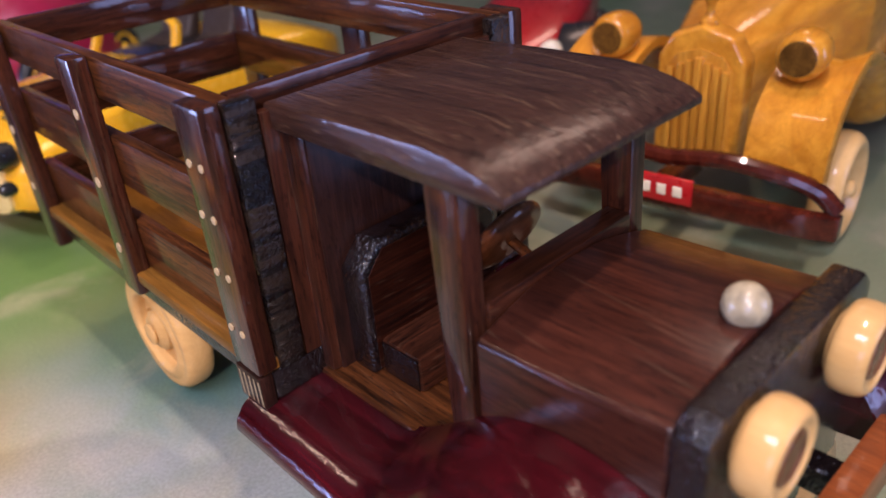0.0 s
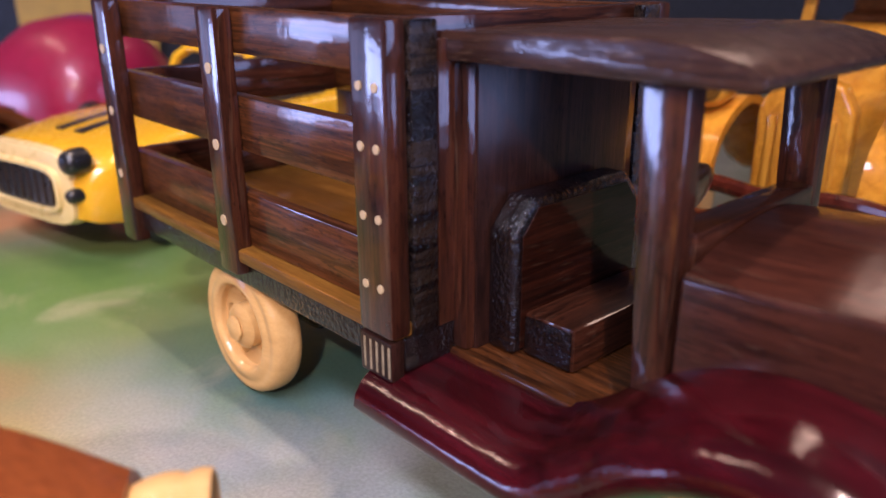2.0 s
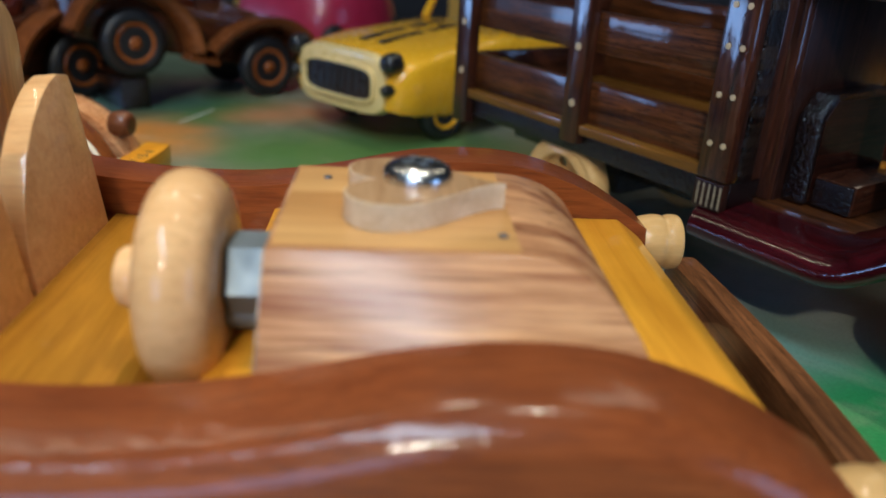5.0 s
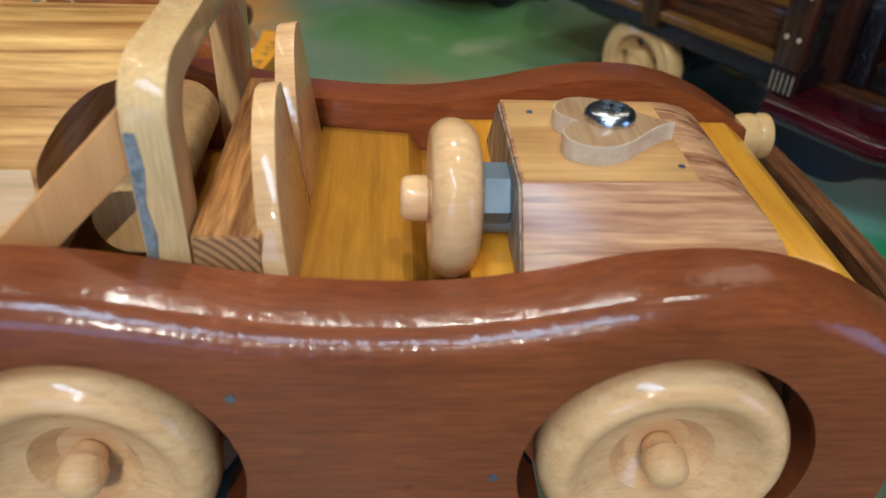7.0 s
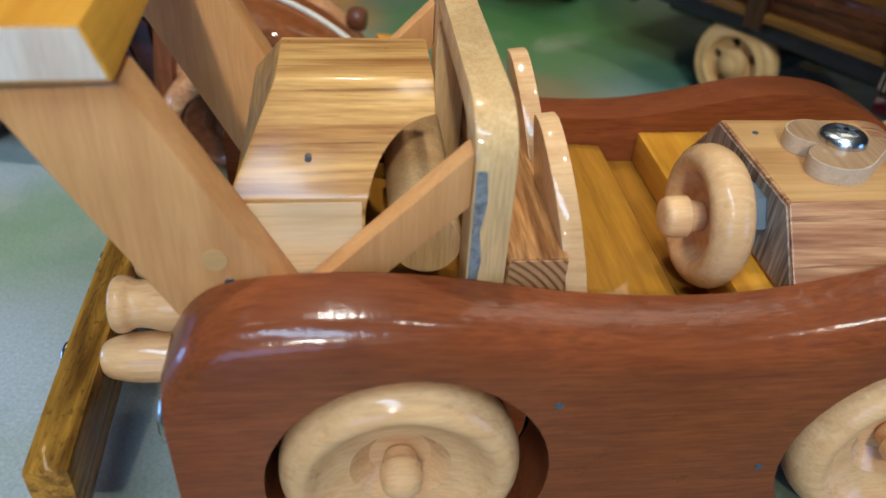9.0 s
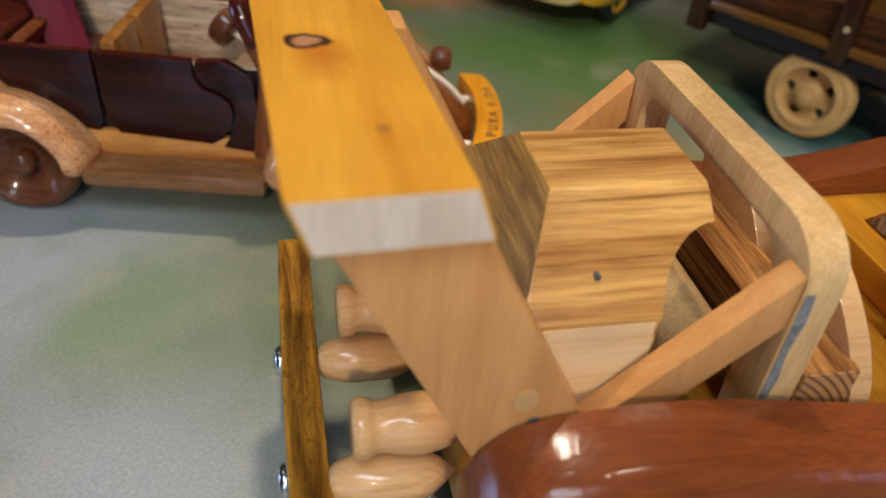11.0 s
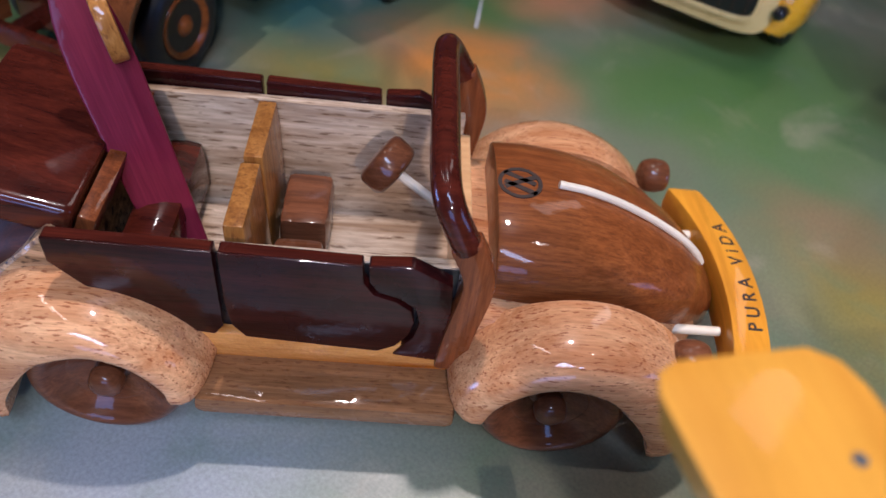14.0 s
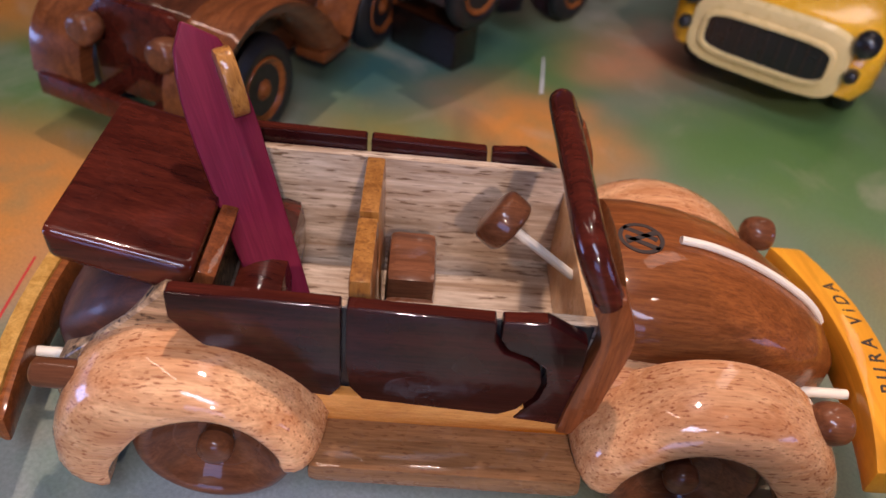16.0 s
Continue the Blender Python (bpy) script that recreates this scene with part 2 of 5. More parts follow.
def knotted(mat, knots):
    """Adds knots to a board seen from above: middle and radius in millimetres, length of the halo along y."""
    t = mat.node_tree
    b = t.nodes["Principled BSDF"]
    col = b.inputs["Base Color"].links[0].from_socket
    tc = t.nodes.new("ShaderNodeTexCoord")
    wave = t.nodes.new("ShaderNodeTexNoise")
    wave.inputs["Scale"].default_value, wave.inputs["Detail"].default_value = 160, 3
    t.links.new(tc.outputs["Object"], wave.inputs["Vector"])
    bent = t.nodes.new("ShaderNodeVectorMath")
    bent.operation = "MULTIPLY_ADD"
    bent.inputs[1].default_value = (0.005, 0.005, 0)
    t.links.new(wave.outputs["Color"], bent.inputs[0])
    t.links.new(tc.outputs["Object"], bent.inputs[2])
    def away(x, y, rx, ry):
        mp = t.nodes.new("ShaderNodeMapping")
        mp.inputs["Scale"].default_value = (1 / (rx * S), 1 / (ry * S), 0)
        mp.inputs["Location"].default_value = (-(x + 2.5) / rx, -(y + 2.5) / ry, 0)
        t.links.new(bent.outputs[0], mp.inputs["Vector"])
        n = t.nodes.new("ShaderNodeVectorMath")
        n.operation = "LENGTH"
        t.links.new(mp.outputs[0], n.inputs[0])
        return n.outputs["Value"]
    for x, y, r, tail, depth in knots:
        halo = away(x + r * 0.5, y - tail * 0.5, r * 1.5, tail)
        col = mix(t, ramp(t, halo, [(0.1, grey(0.85 * depth)), (0.55, grey(0.55 * depth)), (1.0, grey(0.0))]), col, (0.50, 0.15, 0.012))
        d = away(x, y, r * 1.25, r)
        col = mix(t, ramp(t, d, [(0.8, grey(depth)), (1.05, grey(0.0))]), col, (0.05, 0.018, 0.010))
        col = mix(t, ramp(t, d, [(0.4, grey(depth)), (0.68, grey(0.0))]), col, (0.46, 0.22, 0.10))
    t.links.new(col, b.inputs["Base Color"])
    return mat


def ringed(name, dark, light, centre, spacing):
    """Sawn end of a board: year rings round a pith at centre, seen along y."""
    mat = bpy.data.materials.new(name)
    mat.use_nodes = True
    t = mat.node_tree
    b = t.nodes["Principled BSDF"]
    tc = t.nodes.new("ShaderNodeTexCoord")
    mp = t.nodes.new("ShaderNodeMapping")
    mp.inputs["Location"].default_value = tuple(-c * S for c in centre)
    t.links.new(tc.outputs["Object"], mp.inputs["Vector"])
    w = t.nodes.new("ShaderNodeTexWave")
    w.wave_type, w.rings_direction, w.wave_profile = "RINGS", "Y", "SAW"
    w.inputs["Scale"].default_value = 0.314 / (spacing * S)
    w.inputs["Distortion"].default_value, w.inputs["Detail"].default_value = 1.2, 3
    w.inputs["Detail Scale"].default_value = 60
    t.links.new(mp.outputs[0], w.inputs["Vector"])
    col = ramp(t, w.outputs["Fac"], [(0.0, dark), (0.3, light), (0.7, light), (1.0, dark)])
    fine = noise_at(t, tc.outputs["Object"], 1500, 3)
    col = mix(t, 0.5, col, ramp(t, fine, [(0.3, grey(0.75)), (0.7, grey(1.15))]), "MULTIPLY")
    t.links.new(col, b.inputs["Base Color"])
    b.inputs["Roughness"].default_value = 0.5
    b.inputs["Coat Weight"].default_value = 0.25
    return mat


def plain(name, color, rough=0.4, metal=0.0, coat=0.0, vary=0.12, scale=60):
    mat = bpy.data.materials.new(name)
    mat.use_nodes = True
    t = mat.node_tree
    b = t.nodes["Principled BSDF"]
    tc = t.nodes.new("ShaderNodeTexCoord")
    n = noise_at(t, tc.outputs["Object"], scale, 5)
    col = ramp(t, n, [(0.25, tuple(c * (1 - vary) for c in color)), (0.75, tuple(min(1, c * (1 + vary)) for c in color))])
    t.links.new(col, b.inputs["Base Color"])
    rr = ramp(t, noise_at(t, tc.outputs["Object"], scale * 4, 4), [(0.3, grey(rough * 0.8)), (0.7, grey(min(1, rough * 1.25)))])
    t.links.new(rr, b.inputs["Roughness"])
    b.inputs["Metallic"].default_value = metal
    b.inputs["Coat Weight"].default_value = coat
    b.inputs["Coat Roughness"].default_value = 0.08
    return mat


ROSE_X = wood("dark_rosewood_lengthwise", (0.008, 0.003, 0.002), (0.150, 0.046, 0.012), "x", 0.36, 0.6, 2.0, wob=0.22, coat_rough=0.08, scratch=0.1, pores=0.5, lines=0.6, pore_color=(0.006, 0.002, 0.002))
BONNETWOOD = wood("polished_purple_brown_rosewood", (0.012, 0.004, 0.0035), (0.085, 0.023, 0.012), "x", 0.38, 0.6, 2.0, wob=0.3, coat_rough=0.2, scratch=0.1, pores=0.4, pore_color=(0.006, 0.002, 0.002), lines=0.4)
ROSE_Y = wood("dark_rosewood_crosswise", (0.008, 0.003, 0.002), (0.088, 0.026, 0.012), "y", 0.34, 0.9, 2.0, wob=0.22, coat_rough=0.08, scratch=0.1, pores=0.5, lines=0.6, pore_color=(0.006, 0.002, 0.002))
ROSE_Z = wood("dark_rosewood_upright", (0.008, 0.004, 0.003), (0.092, 0.026, 0.012), "z", 0.34, 1.0, 2.0, wob=0.25, coat_rough=0.09, scratch=0.1, pores=0.5, lines=0.5, pore_color=(0.006, 0.002, 0.002))
ROSE_MATTE = wood("dull_dark_rosewood", (0.007, 0.003, 0.002), (0.050, 0.018, 0.012), "z", 0.4, 0.5, 2.2, coat_rough=0.25, pores=0.5, pore_color=(0.006, 0.002, 0.002))
STREAKED = wood("black_and_cream_end_grain", (0.003, 0.002, 0.002), (0.026, 0.016, 0.010), "y", 0.3, 1.0, 1.6, 0.3, ring=0.12, wob=0.97, coat_rough=0.05)
TAILWOOD = wood("black_streaked_tail_wood", (0.10, 0.05, 0.022), (0.74, 0.45, 0.22), "x", 0.32, 0.5, 1.2, 0.3, ring=0.36, pores=1.0, pore_scale=420, pore_color=(0.02, 0.012, 0.008), dash=0.5, lines=0.9, wob=0.15)
BLACKWOOD = wood("black_lacquered_wood", (0.003, 0.002, 0.002), (0.014, 0.007, 0.006), "z", 0.22, 1.0, bump=0.4, wob=0.97, coat_rough=0.05)
REDBLACK = wood("red_black_rosewood_face", (0.004, 0.0015, 0.0012), (0.045, 0.011, 0.005), "y", 0.35, 0.5, 2.0, wob=0.25, scratch=0.06, lines=0.5)
OXBLOOD = wood("oxblood_lacquered_wood", (0.004, 0.001, 0.0015), (0.066, 0.005, 0.008), "x", 0.2, 1.0, 0.9, 0.3, ring=0.5, wob=0.45, coat_rough=0.1)
ROOFWOOD = wood("worn_dark_roof_wood", (0.014, 0.006, 0.005), (0.080, 0.036, 0.024), "x", 0.38, 0.8, 2.0, ring=0.8, pores=0.15, pore_color=(0.15, 0.09, 0.05), wob=0.5, scratch=0.22, coat_rough=0.2, bump=0.9, lines=0.8)
OAKISH = wood("golden_bed_wood", (0.07, 0.026, 0.005), (0.26, 0.115, 0.018), "x", 0.35, 0.5)
CREAM = wood("cream_turned_wood", (0.54, 0.30, 0.095), (0.78, 0.49, 0.20), "x", 0.35, 0.5, 0.6, 0.1, ring=0.8, lines=0.12)
MAPLE = wood("honey_maple", (0.64, 0.31, 0.11), (0.92, 0.59, 0.275), "x", 0.30, 0.55, 1.6, 0.15, ring=0.8, lines=0.2, pores=0.12, pore_color=(0.36, 0.19, 0.07))
PINE_X = wood("oiled_pine_lengthwise", (0.30, 0.10, 0.018), (0.86, 0.49, 0.145), "x", 0.34, 0.5, 0.9, 0.3, ring=0.42, lines=0.7, coat_rough=0.17)
WINGPINE = knotted(wood("amber_pine_with_a_knot", (0.60, 0.235, 0.014), (0.86, 0.43, 0.045), "y", 0.45, 0.3, 0.35, 0.1), [(-126.4, 67.6, 3.9, 13, 1.0), (-117.4, 33.5, 1.3, 3, 0.35)])
PINE_Z = wood("oiled_pine_upright", (0.60, 0.32, 0.11), (0.88, 0.60, 0.27), "z", 0.38, 0.4, 0.8, ring=0.8, lines=0.12)
SALMON = wood("pinkish_cedar", (0.52, 0.21, 0.055), (0.84, 0.45, 0.165), "z", 0.42, 0.3, 0.5, 0.15, ring=0.8, lines=0.12)
AMBER = wood("amber_varnished_board", (0.52, 0.19, 0.008), (0.85, 0.41, 0.03), "y", 0.35, 0.5, 0.4, 0.1)
AMBERDARK = wood("dark_amber_seat_board", (0.22, 0.080, 0.006), (0.54, 0.24, 0.018), "y", 0.35, 0.5, 0.5, 0.15)
ZEBRA = wood("striped_dark_pine", (0.16, 0.055, 0.014), (0.60, 0.28, 0.08), "y", 0.4, 0.35, 1.6, ring=0.3, lines=0.8)
DASHPINE = wood("red_streaked_pine", (0.22, 0.060, 0.022), (0.74, 0.40, 0.18), "x", 0.36, 0.6, 0.8, 0.25, ring=0.34, lines=0.8, coat_rough=0.24)
HEARTWOOD = wood("pale_plywood", (0.60, 0.40, 0.22), (0.84, 0.66, 0.46), "y", 0.4, 0.4, 0.8, 0.15)
PALEPINE = wood("pale_cream_pine", (0.72, 0.45, 0.19), (0.90, 0.70, 0.41), "x", 0.4, 0.4, 0.7, 0.12, ring=0.5)
# dashboard pine with the warm light on its top put into the colour
LITPINE = wood("warm_lit_pine", (0.44, 0.20, 0.055), (0.74, 0.42, 0.15), "x", 0.36, 0.5, 0.6, 0.1)
HEARTTOP = wood("tan_plywood_face", (0.36, 0.19, 0.08), (0.58, 0.36, 0.18), "y", 0.34, 0.5, 1.6, 0.25)
COVEWOOD = wood("grey_brown_sawn_cove", (0.30, 0.19, 0.11), (0.66, 0.48, 0.31), "y", 0.5, 0.25, 1.6, 0.35)
TAILEND = wood("golden_zigzag_end_grain", (0.20, 0.09, 0.012), (0.56, 0.30, 0.06), "y", 0.5, 0.08, 1.6, 0.4, ring=0.3)
POSTWOOD = wood("red_brown_post_wood", (0.085, 0.022, 0.007), (0.30, 0.085, 0.022), "z", 0.3, 0.6, 1.2, 0.4, pores=0.3)
RINGED = ringed("sawn_end_with_dark_rings", (0.10, 0.035, 0.012), (0.50, 0.25, 0.09), (-48, 0, 44), 1.7)
ENDGRAIN = wood("weathered_end_grain", (0.09, 0.05, 0.025), (0.58, 0.46, 0.34), "z", 0.5, 0.2, 2.2, 0.4, ring=0.3)
PALEEND = wood("pale_sawn_end_grain", (0.76, 0.56, 0.39), (0.92, 0.77, 0.60), "z", 0.6, 0.0, 0.6, 0.25)
MAHOG = wood("reddish_mahogany", (0.160, 0.036, 0.010), (0.33, 0.090, 0.022), "x", 0.34, 0.65, 2.2, 0.35, ring=0.9, bump=0.35, pores=0.35, wob=0.42, coat_rough=0.15, lines=0.22, dash=0.12)
LOG = wood("olive_streaked_bumper_wood", (0.12, 0.045, 0.006), (0.60, 0.28, 0.03), "y", 0.4, 0.4, 1.2, ring=0.3, pores=0.5, pore_color=(0.05, 0.02, 0.006))
BUMPERWOOD = wood("dark_olive_bumper_wood", (0.060, 0.022, 0.008), (0.26, 0.100, 0.034), "y", 0.38, 0.4, 1.4, ring=0.34, pores=0.4, pore_color=(0.04, 0.016, 0.006))
PALEGROOVE = plain("pale_dusty_groove", (0.26, 0.20, 0.12), 0.6, 0, 0.2, 0.5, 900)
STEEL = plain("zinc_plated_steel", (0.62, 0.63, 0.62), 0.25, 1.0)
DULLSTEEL = plain("dull_zinc_nut", (0.20, 0.23, 0.25), 0.55, 0.7)
BRASSDOT = plain("pale_wooden_dowel_end", (0.50, 0.36, 0.19), 0.45)
CAPBALL = plain("dull_greyish_cap", (0.36, 0.30, 0.19), 0.35, 0, 0.5, 0.5, 350)
NAIL = plain("punched_nail_head", (0.20, 0.22, 0.25), 0.4, 0.8)
PORE = wood("speckled_pink_hardwood", (0.54, 0.20, 0.065), (0.90, 0.51, 0.24), "x", 0.26, 0.8, 0.9, 0.35, pores=0.75, pore_scale=1500, pore_color=(0.25, 0.06, 0.02), dash=0.2, lines=0.25)
TEAK = wood("red_brown_teak", (0.16, 0.042, 0.009), (0.37, 0.115, 0.026), "x", 0.34, 0.45, 1.3, 0.45, pores=0.35, pore_scale=1600, bump=0.25)
BOARDWOOD = wood("greyish_streaked_ash", (0.36, 0.22, 0.12), (0.88, 0.70, 0.49), "x", 0.3, 0.55, 1.3, 0.4, ring=0.36, pores=0.9, pore_scale=900, pore_color=(0.15, 0.08, 0.04), dash=0.16, lines=0.3)
RUNBOARD = wood("brown_running_board_wood", (0.15, 0.065, 0.022), (0.38, 0.18, 0.07), "x", 0.26, 0.7, 1.2, pores=0.5)
PURPLE = wood("purpleheart_wood", (0.115, 0.008, 0.022), (0.26, 0.026, 0.052), "z", 0.38, 0.4, 0.7, 0.2)
REDROSE = wood("red_brown_rosewood", (0.030, 0.005, 0.003), (0.115, 0.020, 0.009), "x", 0.24, 0.7)
DOORWOOD = wood("purple_black_rosewood", (0.007, 0.0015, 0.002), (0.055, 0.009, 0.007), "x", 0.3, 0.6, 0.8, pores=0.4, wob=0.45, pore_color=(0.006, 0.002, 0.002))
YELLOWWOOD = wood("orange_yellow_wood", (0.62, 0.22, 0.008), (0.88, 0.40, 0.02), "y", 0.35, 0.5, 0.5, 0.1)
SEATWOOD = wood("golden_brown_seat_wood", (0.22, 0.075, 0.012), (0.55, 0.24, 0.05), "z", 0.32, 0.6, 1.2, 0.3, pores=0.5)
STAINED = wood("orange_stained_glue_line", (0.34, 0.085, 0.003), (0.76, 0.36, 0.085), "x", 0.22, 0.9, 0.5, 0.2, ring=0.25, wob=0.96)
WALNUT = wood("walnut_turned", (0.080, 0.027, 0.011), (0.23, 0.082, 0.032), "x", 0.3, 0.6, pores=0.3)
FIGURED = wood("honey_figured_bumper_wood", (0.42, 0.19, 0.025), (0.74, 0.42, 0.10), "z", 0.35, 0.5, 1.2, 0.3)
TOURBODY = wood("dark_walnut_car_body", (0.020, 0.007, 0.003), (0.125, 0.036, 0.013), "x", 0.3, 0.7, 1.2, pores=0.3)
TOURGUARD = wood("chestnut_mudguard_wood", (0.09, 0.026, 0.007), (0.28, 0.085, 0.022), "x", 0.3, 0.7, 1.0, pores=0.3)
LIDWOOD = wood("dry_red_brown_lid_wood", (0.034, 0.010, 0.005), (0.14, 0.040, 0.015), "x", 0.5, 0.12, 1.2, 0.4, pores=0.3)
IVORY = plain("ivory_white_peg", (0.80, 0.70, 0.52), 0.4)
YELLOWPAINT = plain("glossy_yellow_paint", (0.82, 0.42, 0.012), 0.25, 0.0, 0.7, 0.06)
YELLOWPALE = plain("pale_yellow_nose_paint", (0.80, 0.60, 0.26), 0.3, 0.0, 0.6, 0.1)
BLACKPAINT = plain("black_paint", (0.012, 0.012, 0.014), 0.3, 0.0, 0.4)
TYRE = plain("black_painted_tyre", (0.010, 0.010, 0.012), 0.45)
HONEY = wood("honey_lacquered_wood", (0.46, 0.15, 0.010), (0.78, 0.34, 0.030), "x", 0.28, 0.8, 0.7, 0.15)
HONEY_Z = wood("honey_lacquered_wood_upright", (0.42, 0.14, 0.010), (0.74, 0.33, 0.035), "z", 0.28, 0.8, 1.2, 0.3)
REDPAINT = plain("red_lacquer", (0.45, 0.012, 0.012), 0.3, 0.0, 0.7)
PINKPAINT = plain("crimson_pink_paint", (0.36, 0.012, 0.045), 0.4, 0.0, 0.3)
INKED = plain("burnt_dark_mark", (0.03, 0.016, 0.01), 0.6)

# ---------------------------------------------------------------- the room and the table
def painted_top():
    """A board painted in soft clouds of green, teal, ochre and salmon."""
    mat = bpy.data.materials.new("clouded_green_ochre_paint")
    mat.use_nodes = True
    t = mat.node_tree
    b = t.nodes["Principled BSDF"]
    tc = t.nodes.new("ShaderNodeTexCoord")
    v = tc.outputs["Object"]
    soft = t.nodes.new("ShaderNodeTexNoise")
    soft.inputs["Scale"].default_value, soft.inputs["Detail"].default_value = 9, 3
    t.links.new(v, soft.inputs["Vector"])
    shift = t.nodes.new("ShaderNodeVectorMath")
    shift.operation = "MULTIPLY_ADD"
    shift.inputs[1].default_value = (0.10, 0.10, 0)
    t.links.new(soft.outputs["Color"], shift.inputs[0])
    t.links.new(v, shift.inputs[2])
    col = ramp(t, noise_at(t, v, 11, 3, 0.5, 0.3), [(0.3, (0.10, 0.15, 0.07)), (0.5, (0.17, 0.19, 0.115)), (0.7, (0.26, 0.24, 0.17))])
    # pale also holds the cold whitish light on the board in its colour
    paints = {"green": (0.09, 0.19, 0.045), "emerald": (0.02, 0.26, 0.06), "teal": (0.030, 0.115, 0.105), "orange": (0.66, 0.23, 0.025), "salmon": (0.55, 0.24, 0.11), "olive": (0.28, 0.21, 0.03), "brown": (0.24, 0.17, 0.08), "pale": (0.34, 0.37, 0.40), "sage": (0.20, 0.26, 0.15)}
    # teal at (-362, -132) is paint with the tourer's cast shadow painted in
    clouds = [("pale", -190, -318, 75), ("pale", -75, -330, 70), ("pale", -60, -30, 70), ("pale", 20, 5, 45), ("green", -190, 10, 80), ("green", -330, -35, 50), ("green", -215, -40, 55), ("green", -455, -250, 75), ("sage", -150, -292, 40), ("emerald", 60, -15, 55), ("teal", -70, 40, 60), ("teal", -375, -78, 50), ("orange", -288, -98, 46), ("orange", -372, -298, 65), ("orange", -525, -232, 50), ("salmon", -318, 5, 42), ("olive", -325, -160, 46), ("teal", -362, -132, 50), ("olive", -100, -72, 55), ("brown", -136, -50, 36)]
    for paint, x, y, r in clouds:
        far = t.nodes.new("ShaderNodeVectorMath")
        far.operation = "DISTANCE"
        far.inputs[1].default_value = (x * S + 0.05, y * S + 0.05, 0.75)
        t.links.new(shift.outputs[0], far.inputs[0])
        fade = t.nodes.new("ShaderNodeMapRange")
        fade.interpolation_type = "SMOOTHSTEP"
        fade.inputs["From Min"].default_value, fade.inputs["From Max"].default_value = 1.35 * r * S, 0.15 * r * S
        fade.inputs["To Max"].default_value = 0.9
        t.links.new(far.outputs["Value"], fade.inputs["Value"])
        col = mix(t, fade.outputs[0], col, paints[paint])
    mottle = noise_at(t, v, 34, 5, 0.6, 0.4)
    col = mix(t, ramp(t, mottle, [(0.48, grey(0.0)), (0.72, grey(0.45))]), col, (0.12, 0.20, 0.10))
    col = mix(t, ramp(t, noise_at(t, v, 21, 4, 0.6, 0.6), [(0.54, grey(0.0)), (0.75, grey(0.4))]), col, (0.50, 0.42, 0.30))
    fine = noise_at(t, v, 900, 4, 0.6)
    col = mix(t, 0.5, col, ramp(t, fine, [(0.3, grey(0.62)), (0.7, grey(1.22))]), "MULTIPLY")
    t.links.new(col, b.inputs["Base Color"])
    t.links.new(ramp(t, noise_at(t, v, 50, 4), [(0.3, grey(0.30)), (0.7, grey(0.46))]), b.inputs["Roughness"])
    bp = t.nodes.new("ShaderNodeBump")
    bp.inputs["Strength"].default_value, bp.inputs["Distance"].default_value = 0.25, 0.0003
    t.links.new(fine, bp.inputs["Height"])
    t.links.new(bp.outputs[0], b.inputs["Normal"])
    return mat


DARKWALL = plain("dark_grey_brown_wall_paint", (0.030, 0.026, 0.025), 0.75, 0, 0, 0.25, 6)
PALEWALL = plain("warm_white_wall_paint", (0.13, 0.115, 0.10), 0.8, 0, 0, 0.08, 5)
FLOORING = plain("grey_floor", (0.075, 0.065, 0.055), 0.6, 0, 0, 0.2, 8)
TABLEWOOD = wood("table_frame_wood", (0.10, 0.05, 0.025), (0.24, 0.13, 0.06), "x", 0.45, 0.2)


def structure(name, bm, material, label):
    return tagged(part(name, bm, material, None, "", 0), label, name.split("_")[0], "", "structure")


structure("floor", box(-3000, 3000, -2600, 2200, -770, -750, 0), FLOORING, "grey floor of the exhibition room")
structure("ceiling", box(-3000, 3000, -2600, 2200, 1750, 1790, 0), PALEWALL, "warm white ceiling of the room")
structure("wall_north", box(-3000, 3000, 2200, 2260, -750, 1750, 0), DARKWALL, "dark grey painted wall behind the display")


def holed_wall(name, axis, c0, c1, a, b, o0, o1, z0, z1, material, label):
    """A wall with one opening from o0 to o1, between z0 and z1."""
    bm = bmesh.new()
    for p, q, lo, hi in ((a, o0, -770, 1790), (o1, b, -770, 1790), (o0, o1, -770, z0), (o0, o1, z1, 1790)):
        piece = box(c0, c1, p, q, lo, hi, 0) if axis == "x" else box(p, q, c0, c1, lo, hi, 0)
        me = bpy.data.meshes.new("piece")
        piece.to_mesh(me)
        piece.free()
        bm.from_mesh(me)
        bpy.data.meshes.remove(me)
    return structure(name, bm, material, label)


# the openings in these walls are added to house the cool fill lamps
holed_wall("wall_west", "x", -3060, -3000, -2660, 2260, -2340, -900, -370, 370, DARKWALL, "dark grey painted wall with a low wide opening added for a fill lamp")
holed_wall("wall_east", "x", 3000, 3060, -2660, 2260, 830, 2070, -320, 1220, PALEWALL, "warm white painted wall with a tall opening added for a fill lamp")
holed_wall("wall_south", "y", -2660, -2600, 700, 3000, 1160, 2740, 130, 1370, PALEWALL, "warm white painted wall with a wide opening added for a fill lamp")
holed_wall("wall_southwest", "y", -2660, -2600, -3000, 700, -2900, -1580, -370, 370, PALEWALL, "warm white painted wall with a broad opening added for a fill lamp")

table = place("table", "low display table with a cloudy green and ochre painted top", "table", 0, 0, 0, "", -750)
part("tabletop", box(-1080, 720, -700, 800, 720, 750, 6), painted_top(), table)
